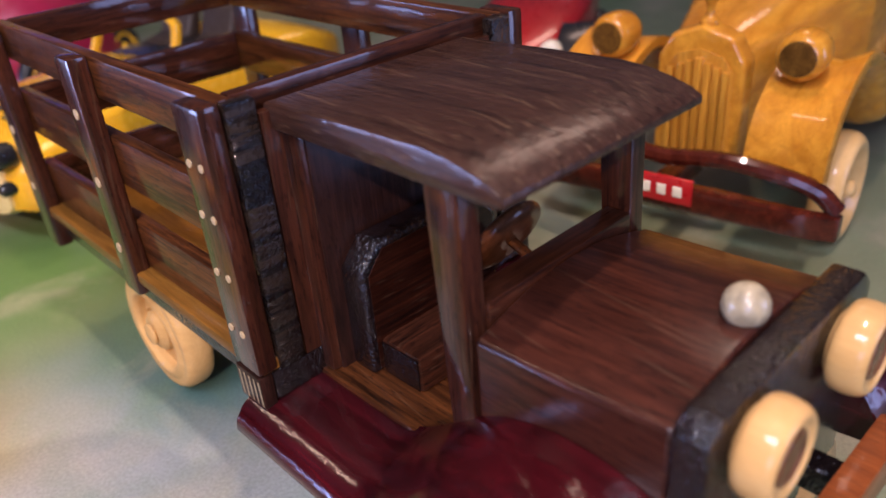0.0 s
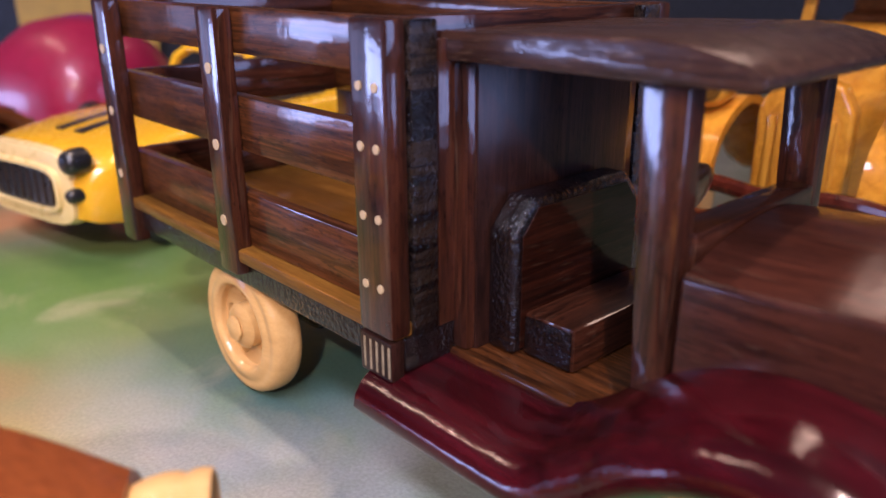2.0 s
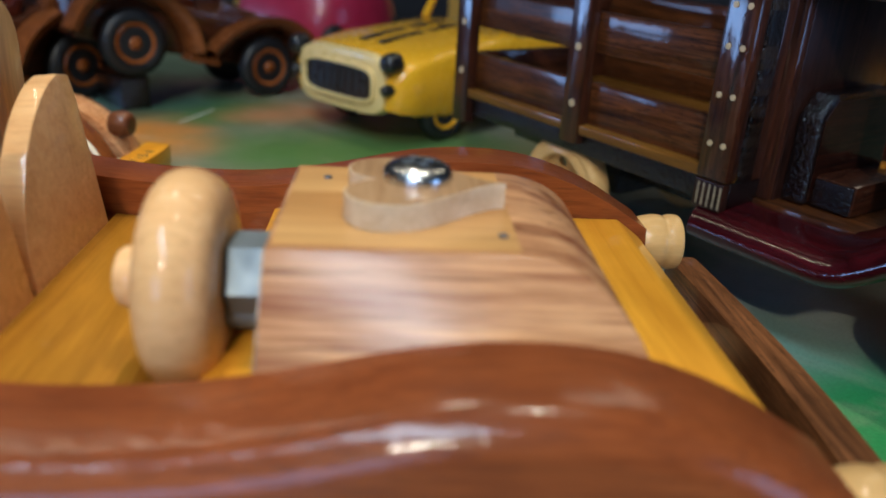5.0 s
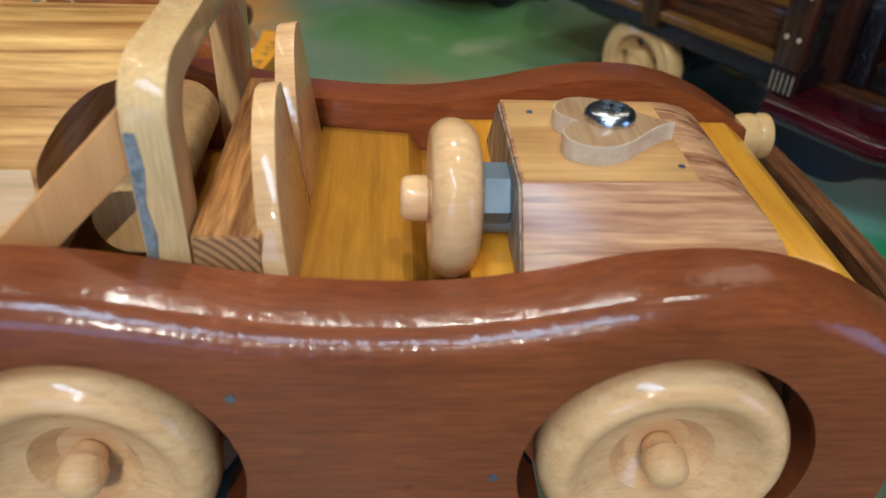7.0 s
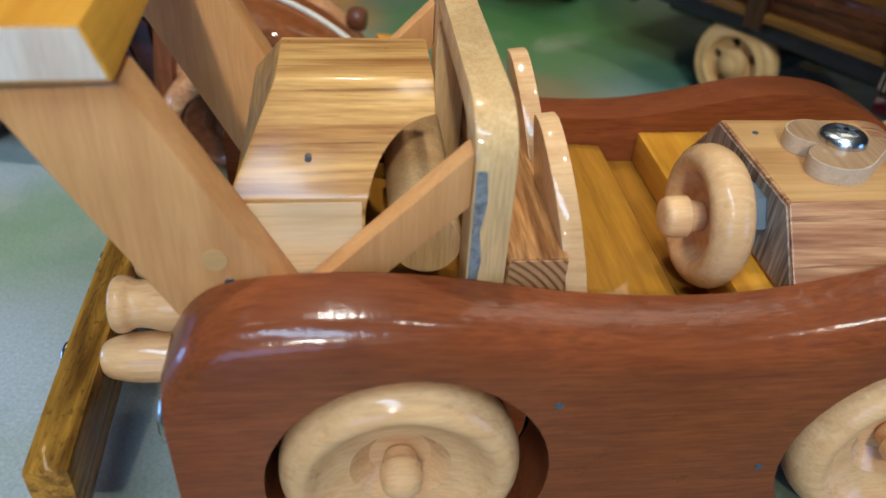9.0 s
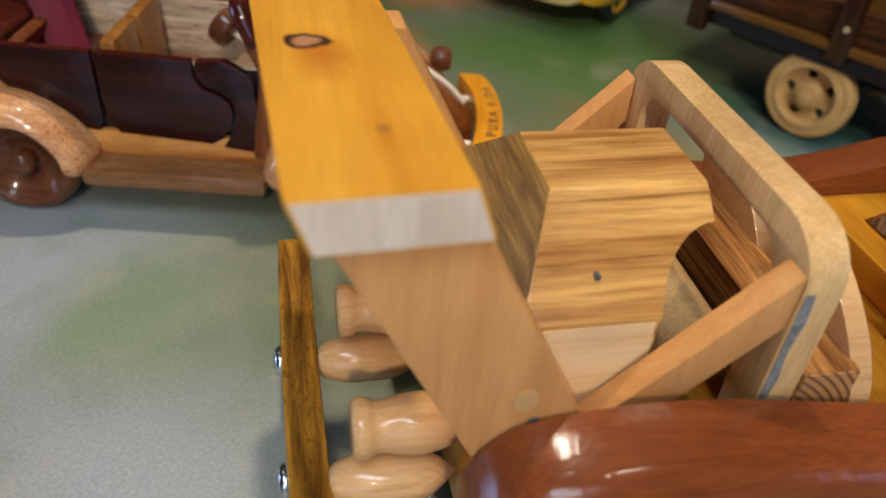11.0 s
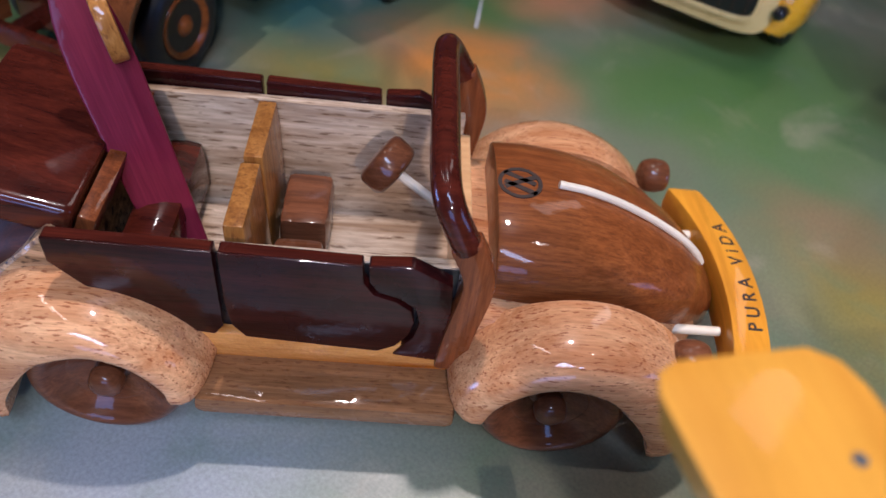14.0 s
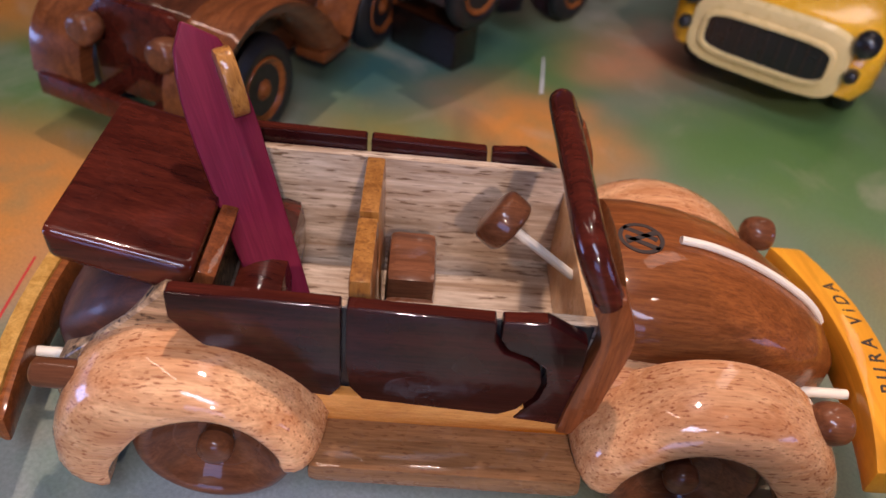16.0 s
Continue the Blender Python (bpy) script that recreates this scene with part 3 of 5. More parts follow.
def brush_line(p, q, w0, w1):
    """A thin painted line on the top, from p to q."""
    d = (Vector(q) - Vector(p)).normalized()
    n = Vector((-d[1], d[0]))
    pts = [tuple(Vector(p) + n * w0), tuple(Vector(q) + n * w1), tuple(Vector(q) - n * w1), tuple(Vector(p) - n * w0)]
    return slab(pts, "z", 749.9, 750.06, 0)


part("paint_line", brush_line((-337, -45), (-313, -74), 0.35, 0.8), plain("white_line_paint", (0.62, 0.60, 0.58), 0.6, 0, 0, 0.3, 300), table, "short white painted line")
part("paint_line", brush_line((-334, -298), (-296, -333), 0.4, 0.5), plain("red_line_paint", (0.50, 0.03, 0.02), 0.5), table, "thin red painted line")
for lx in (-1020, 660):
    for ly in (-640, 740):
        part("leg", box(lx - 30, lx + 30, ly - 30, ly + 30, 0, 720, 4), TABLEWOOD, table)


# ---------------------------------------------------------------- stake-bed truck
def spoked_wheel(name, centre, radius, width, parent, material, side=-1, open_web=True):
    """A turned wooden wheel with a ring, a hub, six pegs as spokes and an axle peg; side -1 shows towards -y."""
    x, y, z = centre
    w, r = width, radius
    h = 0.48 if open_web else 0.6
    ring = [(r * h, w * 0.1), (r * (h + 0.04), -w * 0.08), (r * (h + 0.13), -w * 0.06), (r * 0.80, w * 0.02), (r * 0.90, -w * 0.02), (r * 0.97, w * 0.12), (r, w * 0.35), (r, w * 0.7), (r * 0.96, w * 0.92), (r * 0.88, w), (r * h, w), (r * h, w * 0.1)]
    flip = spin(0, 0, 0, 0, 0, 0) if side < 0 else Matrix.Diagonal((1, -1, 1, 1))
    wheel = part(name, turned(rounded(ring[:-1]) + [ring[0]], (x, y, z), "y", 48, flip), material, parent)
    out = 1.0 if open_web else 0.35
    part("hub", turned([(0, -w * 0.25 * out), (r * 0.2, -w * 0.25 * out), (r * 0.26, -w * 0.1 * out), (r * 0.33, w * 0.1), (r * 0.33, w * 0.9), (0, w * 0.9)], (x, y, z), "y", 32, flip), material, wheel)
    part("axle_peg", turned([(0, -w * 0.78 * out), (r * 0.10, -w * 0.75 * out), (r * 0.17, -w * 0.6 * out), (r * 0.18, -w * 0.42 * out), (r * 0.15, -w * 0.2 * out), (0, -w * 0.2 * out)], (x, y, z), "y", 24, flip), material, wheel)
    if open_web:
        for i in range(6):
            a = 2 * math.pi * i / 6 + 0.2
            c, s = math.cos(a), math.sin(a)
            mid = Vector((x + c * r * 0.42, y - side * w * 0.22, z + s * r * 0.42))
            bm = turned([(0, -r * 0.12), (r * 0.045, -r * 0.12), (r * 0.045, r * 0.12), (0, r * 0.12)], (0, 0, 0), "x", 10)
            part("spoke", moved(bm, Matrix.Translation(mid) @ Matrix.Rotation(-a, 4, "Y")), IVORY, wheel)
    else:
        web = turned([(0, w * 0.42), (r * 0.34, w * 0.42), (r * 0.66, w * 0.3), (r * 0.66, w * 0.6), (0, w * 0.6)], (x, y, z), "y", 40, flip)
        for i in range(5):
            a = 2 * math.pi * i / 5 + 0.5
            hole = turned([(0, -20), (r * 0.11, -20), (r * 0.11, 20), (0, 20)], (x + math.cos(a) * r * 0.47, y - side * w * 0.5, z + math.sin(a) * r * 0.47), "y", 14)
            web = cut(web, hole)
        part("web", web, material, wheel)
    return wheel


def build_truck():
    tk = place("toy_truck", "dark varnished rosewood stake-bed toy truck on the table", "toy truck", 0, 0, 0)
    # running gear
    part("chassis", box(-132, 104, 27, 66, 26, 37.5, 1.5), BLACKWOOD, tk)
    part("axle_block", box(-86, -58, 20, 74, 20, 33, 2), BLACKWOOD, tk)
    part("axle_block", box(72, 94, 20, 74, 20, 33, 2), BLACKWOOD, tk)
    for x, near in ((-75, 3.5), (83.5, 7)):
        for y, side in ((near, -1), (94 - near, 1)):
            spoked_wheel("wheel", (x, y, 21.2), 21.2, 9.5, tk, CREAM, side, x > 0)
    # bed
    part("sill", box(-140, 3.5, 2, 92, 38, 46, 0.8), BLACKWOOD, tk)
    for a, b in ((-1.8, 2), (92, 95.8)):
        foot = part("sill_end", box(-7.6, 3.3, a, b, 36.6, 46, 0.6), ROSE_MATTE, tk, "sawn sill end with pale upright grooves")
        for i in range(5):
            part("groove", box(-6.2 + 2.1 * i, -5.5 + 2.1 * i, a - 0.06 if a < 0 else b - 0.2, a + 0.2 if a < 0 else b + 0.06, 37.6, 45, 0), PALEGROOVE, foot)
    part("bed_floor", box(-140, 3, -0.5, 94.5, 46, 49.6, 0.8), OAKISH, tk)
    for side in (0, 1):
        def flipped(a, b):
            return (a, b) if side == 0 else (94 - b, 94 - a)
        for x, w, low in ((-8, 11.5, 46.3), (-72.5, 9.5, 42), (-143, 10, 34)):
            a, b = flipped(-1.5, 4)
            post = part("stake", box(x, x + w, a, b, low, 112.5, 1.3), ROSE_Z, tk)
            if side == 0:
                for z in (57.8, 73.0, 87.5, 99.5):
                    xs = (x + 3.2, x + 8.2) if w > 11 else (x + w * 0.55,)
                    if len(xs) == 1 and z == 73.0:
                        continue
                    for xx in xs:
                        zz = z if len(xs) == 2 else {57.8: 57.4, 87.5: 78.0, 99.5: 97.5}[z]
                        part("dowel", turned([(0, -0.25), (0.95 if len(xs) == 2 else 1.45, -0.2), (1.0 if len(xs) == 2 else 1.5, 0.6), (0, 0.6)], (xx, -1.6, zz), "y", 16), BRASSDOT, post)
        for z, h in ((49.6, 15.2), (76, 14.5), (101, 11.2)):
            a, b = flipped(4, 8)
            part("slat", box(-140, 1, a, b, z, z + h, 0.7), ROSE_X, tk)
    for x in (-4.5, -140):
        for z, h in ((49.6, 15.2), (76, 14.5), (101, 11.2)):
            part("slat", box(x, x + 4, 8.2, 85.8, z, z + h, 0.7), ROSE_Y, tk)
    for y in (4.3, 82.5):
        part("front_stake", box(0.5, 4.2, y, y + 7.2, 46, 112, 0.8), STREAKED, tk)
    part("headboard", box(0.8, 3.6, 12, 82, 46, 108, 0.4), ROSE_Z, tk)
    # cab
    part("cab_floor", box(-1, 58, 15.5, 75.5, 33.5, 39.5, 0.8), ROSE_X, tk)
    part("rear_wall", box(4.2, 8, 19, 72, 39.5, 103.5, 0.4), ROSE_MATTE, tk)
    for a, b in ((16.5, 22), (69, 74.5)):
        part("door_post", box(-1, 7.5, a, b, 39.5, 103.5, 1.3), ROSE_Z, tk)
        part("windscreen_post", slab([(50.5, 39.5), (57, 39.5), (56.3, 103.5), (47.5, 103.5)], "y", a, b, 0.8), ROSE_Z, tk)
    roof = [(1.2, 103.6), (67.5, 103.8), (69, 104.4), (69, 106.2), (66.5, 107.6), (62, 109), (56, 110.2), (50, 110.7), (30, 110.3), (1.2, 109.3)]
    part("roof", slab(roof, "y", 14.5, 74.5, 0.9), ROOFWOOD, tk)
    back = [(22, 39.6), (68, 39.6), (68, 68), (62, 75), (28, 75), (22, 68)]
    part("seat_back", slab(back, "x", 8.2, 16.5, 1.8, 3), BLACKWOOD, tk)
    face = [(24.2, 41), (65.8, 41), (65.8, 67.2), (61, 72.8), (29, 72.8), (24.2, 67.2)]
    part("seat_face", slab(face, "x", 16.3, 16.75, 0), REDBLACK, tk, "polished red-black face of the seat back")
    cushion = part("seat_cushion", box(16.8, 31, 25, 66, 39.7, 50, 1.6), ROSE_Y, tk)
    part("cushion_end", box(17.6, 30.2, 24.6, 25.1, 40.4, 49.2, 0.2), BLACKWOOD, cushion, "black lacquered end of the cushion")
    part("dashboard", box(50.5, 57.2, 22.2, 68.8, 62, 78.5, 1), ROSE_Y, tk)
    part("steering_column", tube([(50, 52, 66), (38, 50, 73)], 1.3), ROSE_X, tk)
    part("steering_wheel", moved(turned(rounded([(0, -2), (9, -2.2), (11, 0), (9, 2.2), (0, 2)]), (0, 0, 0), "x", 32), spin(36.5, 49.5, 74, 0, 30, 0)), WALNUT, tk)
    # bonnet with a crowned top
    rings = []
    for x, e in ((57.2, 72.2), (80, 73.2), (99, 74.6)):
        top = [(17.5 + 57 * i / 14, e + 5.5 * math.sin(math.pi * i / 14)) for i in range(15)]
        rings.append([(x, 17.5, 36)] + [(x, y, z) for y, z in top] + [(x, 74.5, 36)])
    part("bonnet", soften(loft(rings), 1.2, 3, 40), BONNETWOOD, tk)
    rad = [(16.5, 34), (76, 34), (76, 76), (72.5, 79.5), (20, 78.5), (16.5, 75.5)]
    part("radiator", slab(rad, "x", 99.2, 105.8, 1), BLACKWOOD, tk)
    part("radiator_cap", ball((95.6, 45.6, 82), 4.2), CAPBALL, tk, "dull greyish ball cap")
    for y in (28.5, 62):
        lamp = part("headlight", turned(rounded([(0, 105.7), (6, 105.7), (6.6, 106.7), (8.4, 107.1), (9, 109.3), (8.6, 112.3), (7.6, 113.7), (6.4, 113.6), (5.8, 112.6), (0, 112.6)]), (0, y, 70.5), "x", 40), CREAM, tk)
        part("lens", turned([(0, 112.3), (5.0, 112.3), (5.0, 113.2), (4.2, 113.5), (3.4, 113.1), (1.6, 113.1), (0, 113.3)], (0, y, 70.5), "x", 32), WALNUT, lamp)
    # mudguards with running boards
    line = curve_points([(-10, 38.2), (5, 38.2), (25, 38.2), (36, 38.8), (45, 44), (54, 51.5), (64, 57.5), (74, 60.8), (83, 61.6), (93, 60.2), (101, 57.2), (108, 52.5), (112, 46.5), (113, 40)], 4)
    sect = [(17.4, 0), (8, -0.2), (0, -1.2), (-4, -2.6), (-6.6, -5), (-7.2, -7.6), (-5.8, -9.8), (-2, -10.2), (17.4, -8.5)]
    part("mudguard", sweep(line, sect, -0.26), OXBLOOD, tk, "oxblood lacquered mudguard and running board", 60)
    part("mudguard", sweep(line, [(92 - y, h) for y, h in sect], 0.26), OXBLOOD, tk, "oxblood lacquered mudguard and running board", 60)
    part("bumper", box(112.6, 118.6, 18, 76, 38, 48, 1.2), MAHOG, tk)
    for y in (34, 58):
        part("bumper_bracket", box(105.6, 113, y - 3, y + 3, 39, 45, 0.6), BLACKWOOD, tk)
    return tk


build_truck()


# ---------------------------------------------------------------- buggy with a rear wing
def dish_wheel(centre, radius, width, parent, material, side=-1, cone=0.43, peg=0.175):
    x, y, z = centre
    r, w = radius, width
    flip = Matrix.Identity(4) if side < 0 else Matrix.Diagonal((1, -1, 1, 1))
    lip = (r * cone, w * 0.40)
    prof = [(0, w * 0.70), (r * 0.26, w * 0.68), (r * 0.26, w * 0.68), lip, lip, lip, (r * (cone + 0.02), w * 0.395), (r * (cone + 0.02), w * 0.395), (r * 0.56, w * 0.34), (r * 0.66, w * 0.20), (r * 0.74, w * 0.05), (r * 0.81, 0.0), (r * 0.90, w * 0.07), (r * 0.975, w * 0.26), (r, w * 0.5), (r * 0.975, w * 0.78), (r * 0.86, w), (r * 0.3, w), (0, w)]
    wheel = part("wheel", turned(rounded(prof), (x, y, z), "y", 64, flip), material, parent, "", 32)
    p = r * peg
    part("axle_peg", turned(rounded([(0, -w * 0.06), (p * 0.45, -w * 0.055), (p * 0.9, w * 0.04), (p, w * 0.2), (p, w * 0.36), (p * 1.0, w * 0.37), (p * 0.8, w * 0.4), (p * 0.8, w * 0.69), (0, w * 0.69)]), (x, y, z), "y", 28, flip), material, wheel, "", 60)
    return wheel


def screw(x, y, z, r, parent, up="z"):
    bm = turned(rounded([(r, 0), (r, r * 0.2), (r * 0.86, r * 0.40), (r * 0.5, r * 0.5), (0, r * 0.52)]), (0, 0, 0), "z", 28)
    turn = {"z": spin(0, 0, 0), "-x": spin(0, 0, 0, 0, -90, 0), "x": spin(0, 0, 0, 0, 90, 0), "-y": spin(0, 0, 0, 90, 0, 0)}[up]
    head = part("screw_head", moved(bm, Matrix.Translation((x, y, z)) @ turn), STEEL, parent, "shiny cross-slotted screw head")
    for a in (20, 110):
        slot = box(-r * 0.45, r * 0.45, -r * 0.12, r * 0.12, r * 0.40, r * 0.53, 0)
        part("slot", moved(slot, Matrix.Translation((x, y, z)) @ turn @ spin(0, 0, 0, 0, 0, a)), NAIL, head)
    return head


def build_buggy():
    bg = place("toy_buggy", "pine and mahogany toy buggy with a rear wing", "toy car", 59.5, -210.6, 57.98)
    top = curve_points([(-103, 55), (-98.5, 62), (-92, 66.3), (-80, 68.2), (-66, 68.4), (-50, 67), (-34, 64), (-18, 61.4), (0, 60.2), (16, 60.7), (32, 63.2), (48, 66.8), (62, 68), (76, 66.7), (90, 61.8), (104, 53.5)], 3)
    def arch(c):
        return [(c + 30 * math.cos(a), 26 + 30 * math.sin(a)) for a in np.linspace(-0.75, math.pi + 0.75, 34)]
    outline = [(-103, 5.5)] + top + [(105, 40), (105, 5.5)] + arch(57) + arch(-56)
    for a, b in ((1, 19), (99, 117)):
        bm = slab(outline, "y", a, b, 0)
        edge = a if a < 50 else b
        sel = [e for e in bm.edges if all(abs(v.co.y - edge) < 0.01 for v in e.verts) and sum(v.co.z for v in e.verts) / 2 > 52.5 and all(math.hypot(v.co.x - c, v.co.z - 26) > 30.6 for v in e.verts for c in (57, -56))]
        bmesh.ops.bevel(bm, geom=sel, offset=5.2, segments=4, affect="EDGES", profile=0.4, clamp_overlap=False)
        panel = part("side_panel", bm, MAHOG, bg, "reddish-brown mahogany side panel with rounded wheel openings", 40)
        if a < 50:
            for u, z in ((-26.6, 47.6), (22.3, 24.5)):
                part("nail_head", turned([(0, -0.2), (0.9, -0.2), (1.0, 0.5), (0, 0.5)], (u, 0.9, z), "y", 12), NAIL, panel)
    for u in (-57.5, 57.5):
        dish_wheel((u, -1.2, 25.9), 26.1, 14.5, bg, MAPLE, -1, 0.42)
        dish_wheel((u, 119.2, 25.9), 26.1, 14.5, bg, MAPLE, 1, 0.42)
        for a, b in ((15.4, 18.6), (99.4, 102.6)):
            part("wheel_well", turned([(0, a), (28.6, a), (28.6, b), (0, b)], (u + (0.6 if u < 0 else -0.3), 0, 28), "y", 40), MAHOG, bg)
        part("axle", turned([(0, 18.7), (3, 18.7), (3, 99.3), (0, 99.3)], (u, 0, 25.6), "y", 12), MAPLE, bg)
    part("tail_board", box(-98, -92, 19.1, 98.9, 18, 52, 0.8), AMBER, bg)
    part("floor_board", box(-92, 92, 19.1, 98.9, 38, 46, 0.8), AMBERDARK, bg)
    hood = [(18, 46), (18, 56), (96.5, 56), (102.5, 51.5), (102.5, 26), (95, 26), (92, 46)]
    part("bonnet", slab(hood, "y", 19.2, 98.8, 1.0), AMBER, bg, "amber varnished bonnet board")
    # a block with sloping sides and a rounded front
    nose = [(27.2, 75.0, 57.5)] + [(63 + 19 * math.sin(q), 56.2 + 18.8 * math.cos(q), 56.2) for q in np.linspace(0.05, 1.5, 10)]
    def block_ring(u, z, low):
        return [(u, 31 - (75 - low) * 0.86, low), (u, 31 - (75 - z) * 0.86, z), (u, 69.5 + (75 - z) * 0.86, z), (u, 69.5 + (75 - low) * 0.86, low)]
    dash = part("dashboard_block", soften(loft([block_ring(u, z, 56.1) for u, z, k in nose]), 0.7, 2, 30), DASHPINE, bg)
    part("end_face", loft([[(u, 17.4, 57.2), (u, 31.3, 74), (u, 69.2, 74), (u, 83.2, 57.2)] for u in (26.85, 27.3)]), ENDGRAIN, dash, "weathered grey end grain")
    # thin plate that colours the block's top as warmly lit
    part("top_face", box(27.9, 63, 31.7, 68.8, 74.7, 75.1, 0), LITPINE, dash, "orange top face with the warm light in its colour")
    for u, v in ((33.2, 62.3), (61, 37.5)):
        part("nail_head", turned([(0, 75.4), (0.7, 75.4), (0.8, 74.6), (0, 74.6)], (u, v, 0), "z", 12), NAIL, dash)
    hs = []
    for i in range(40):
        a = 2 * math.pi * i / 40
        hs.append((47.6 - (13 * math.cos(a) - 5 * math.cos(2 * a) - 2 * math.cos(3 * a) - math.cos(4 * a)) * 0.88, 49.6 + 12.2 * math.sin(a) ** 3))
    heart = part("heart_plaque", soften(slab(hs, "z", 75.1, 79.3, 0), 0.4, 1, 50), HEARTWOOD, bg, "thin heart-shaped plywood plaque")
    hx = [(47.6 + (u - 47.6) * 0.97, 49.6 + (v - 49.6) * 0.97) for u, v in hs]
    part("heart_face", slab(hx, "z", 79.2, 79.4, 0), HEARTTOP, heart, "tan face of the plaque")
    screw(48.4, 50.8, 79.4, 5.6, heart)
    st = part("steering_wheel", turned(rounded([(0, 10.6), (5.2, 10.4), (7.4, 11.4), (9.2, 9.6), (11.2, 7.0), (14.2, 6.6), (16.6, 9), (17, 12.5), (15, 16.2), (11, 17.4), (5, 17), (0, 17)]), (3, 40.6, 65.4), "x", 48), MAPLE, bg, "", 60)
    part("hub_peg", turned(rounded([(0, 0.6), (3.6, 0.7), (4.9, 1.9), (4.9, 6.3), (4.9, 6.4), (3.7, 7.2), (3.7, 11), (0, 11)]), (3, 40.6, 65.4), "x", 28), MAPLE, st)
    nut = turned([(0, 17.2), (6.4, 17.2), (7.0, 18), (7.0, 23.2), (6.4, 24), (0, 24)], (3, 41.6, 65.6), "x", 6)
    part("steering_nut", nut, DULLSTEEL, bg, "dull zinc hexagon nut", 20)
    part("steering_bolt", turned([(0, 17), (3.5, 17), (3.5, 26.4), (0, 26.4)], (0.5, 40.5, 61), "x", 16), DULLSTEEL, bg)
    # seats
    part("seat_box", box(-35.4, -22.4, 22.4, 97, 46, 68, 0.8), ZEBRA, bg)
    part("seat_box_end", box(-35, -22.8, 22.15, 22.5, 46.4, 67.6, 0), RINGED, bg, "end grain with dark curved year rings")
    part("seat_cushion", slab([(-17, 46.1), (10.5, 46.1), (6.6, 51.6), (-17, 53.4)], "y", 20.5, 98.4, 0.6), AMBERDARK, bg)
    for k in (0, 37):
        sh = curve_points([(20.5, 52), (22, 62), (27, 71.5), (35, 79.5), (44, 84.5), (50, 86)], 3) + [(55, 85), (56, 80), (56, 52)]
        bm = slab([(v + k, z) for v, z in sh], "x", -2.4, 2.4, 0.6)
        bmesh.ops.transform(bm, matrix=Matrix.Translation((-19.2, 0, 54)) @ Matrix.Rotation(radians(-7.5), 4, "Y") @ Matrix.Translation((0, 0, -54)), verts=bm.verts)
        part("seat_back", bm, MAPLE, bg)
    # roll bar: a frame sawn out of one board
    rc = [(24, 46), (24, 90)] + [(36 - 12 * math.cos(t), 90 + 11 * math.sin(t)) for t in np.linspace(0.2, 1.57, 6)] + [(95 + 12 * math.sin(t), 90 + 11 * math.cos(t)) for t in np.linspace(0, 1.37, 6)] + [(107, 90), (107, 46), (97, 46), (97, 86)] + [(89 + 8 * math.cos(t), 86 + 8 * math.sin(t)) for t in np.linspace(0.3, 1.57, 5)] + [(42 - 8 * math.sin(t), 86 + 8 * math.cos(t)) for t in np.linspace(0, 1.27, 5)] + [(34, 86), (34, 46)]
    bar = part("roll_bar", moved(slab(rc, "x", -43.9, -35.6, 0.7), Matrix.Translation((0, -1.6, -1.0))), PINE_Z, bg)
    part("stain", slab([(-43.4, 60), (-41.9, 60), (-41.0, 68), (-41.8, 75), (-40.8, 82), (-41.4, 89), (-43.4, 89)], "y", 22.25, 22.4, 0), plain("blue_grey_wood_stain", (0.22, 0.22, 0.21), 0.5, 0, 0.3, 0.6, 700), bar, "blue-grey stain in the wood")
    for a, b in ((21.5, 28), (100, 106.5)):
        part("brace", slab([(-44, 92.8), (-44, 80.6), (-77.4, 47), (-89.6, 47)], "y", a + 1.5, b + 1, 0.6), SALMON, bg)
    # engine
    def octo(tail):
        pts = [(30, 56), (31.5, 77.5), (52.5, 94), (74.5, 94), (95.5, 77.5), (97, 56)]
        return [((-95 if z < 60 else -91.4 if z < 80 else -82.2) if tail else -48.8, v, z) for v, z in pts]
    whole = soften(loft([octo(True), octo(False)]), 0.7)
    cove = [(-30, 40), (-64.2, 40)] + [(-48.4 - 15.8 * math.cos(q), 73 + 15.8 * math.sin(q)) for q in np.linspace(0, 1.9, 16)] + [(-30, 88)]
    engine = part("engine_block", cut(whole, slab(cove, "y", 20, 110, 0)), PINE_X, bg, "pine engine block with sloping sides and a round scoop", 30)
    engine.data.materials.append(COVEWOOD)
    engine.data.materials.append(TAILEND)
    for face in engine.data.polygons:
        corners = [engine.data.vertices[i].co * 1000 for i in face.vertices]
        if all(abs(math.hypot(c.x + 48.4, c.z - 73) - 15.8) < 0.3 or (abs(c.x + 64.2) < 0.3 and c.z < 74) for c in corners):
            face.material_index = 1
        elif face.normal.x < -0.5:
            face.material_index = 2
    low = [(-92.6, 56.8), (-64.8, 56.8), (-64.8, 76.6), (-91.0, 76.6)]
    part("pale_face", loft([[(u, 30 + (z - 56) * 0.07 - d, z) for u, z in low] for d in (0.25, -0.4)]), PALEPINE, bg, "pale knot-free lower face of the engine block")
    part("engine_drum", turned([(0, 36), (7.5, 36), (8, 37), (8, 90), (0, 90)], (-50.5, 0, 62), "y", 32), PINE_Z, bg)
    part("engine_nail", turned([(0, -1), (0.7, -0.9), (0.7, 0.5), (0, 0.5)], (-75.4, 38.6, 83), "y", 10), NAIL, bg)
    # wing on two raked posts
    for a, b in ((20, 31), (97, 108)):
        post = part("wing_post", slab([(-96, 46), (-71, 46), (-103.8, 107.9), (-127, 107.9)], "y", a, b, 0.8), SALMON, bg)
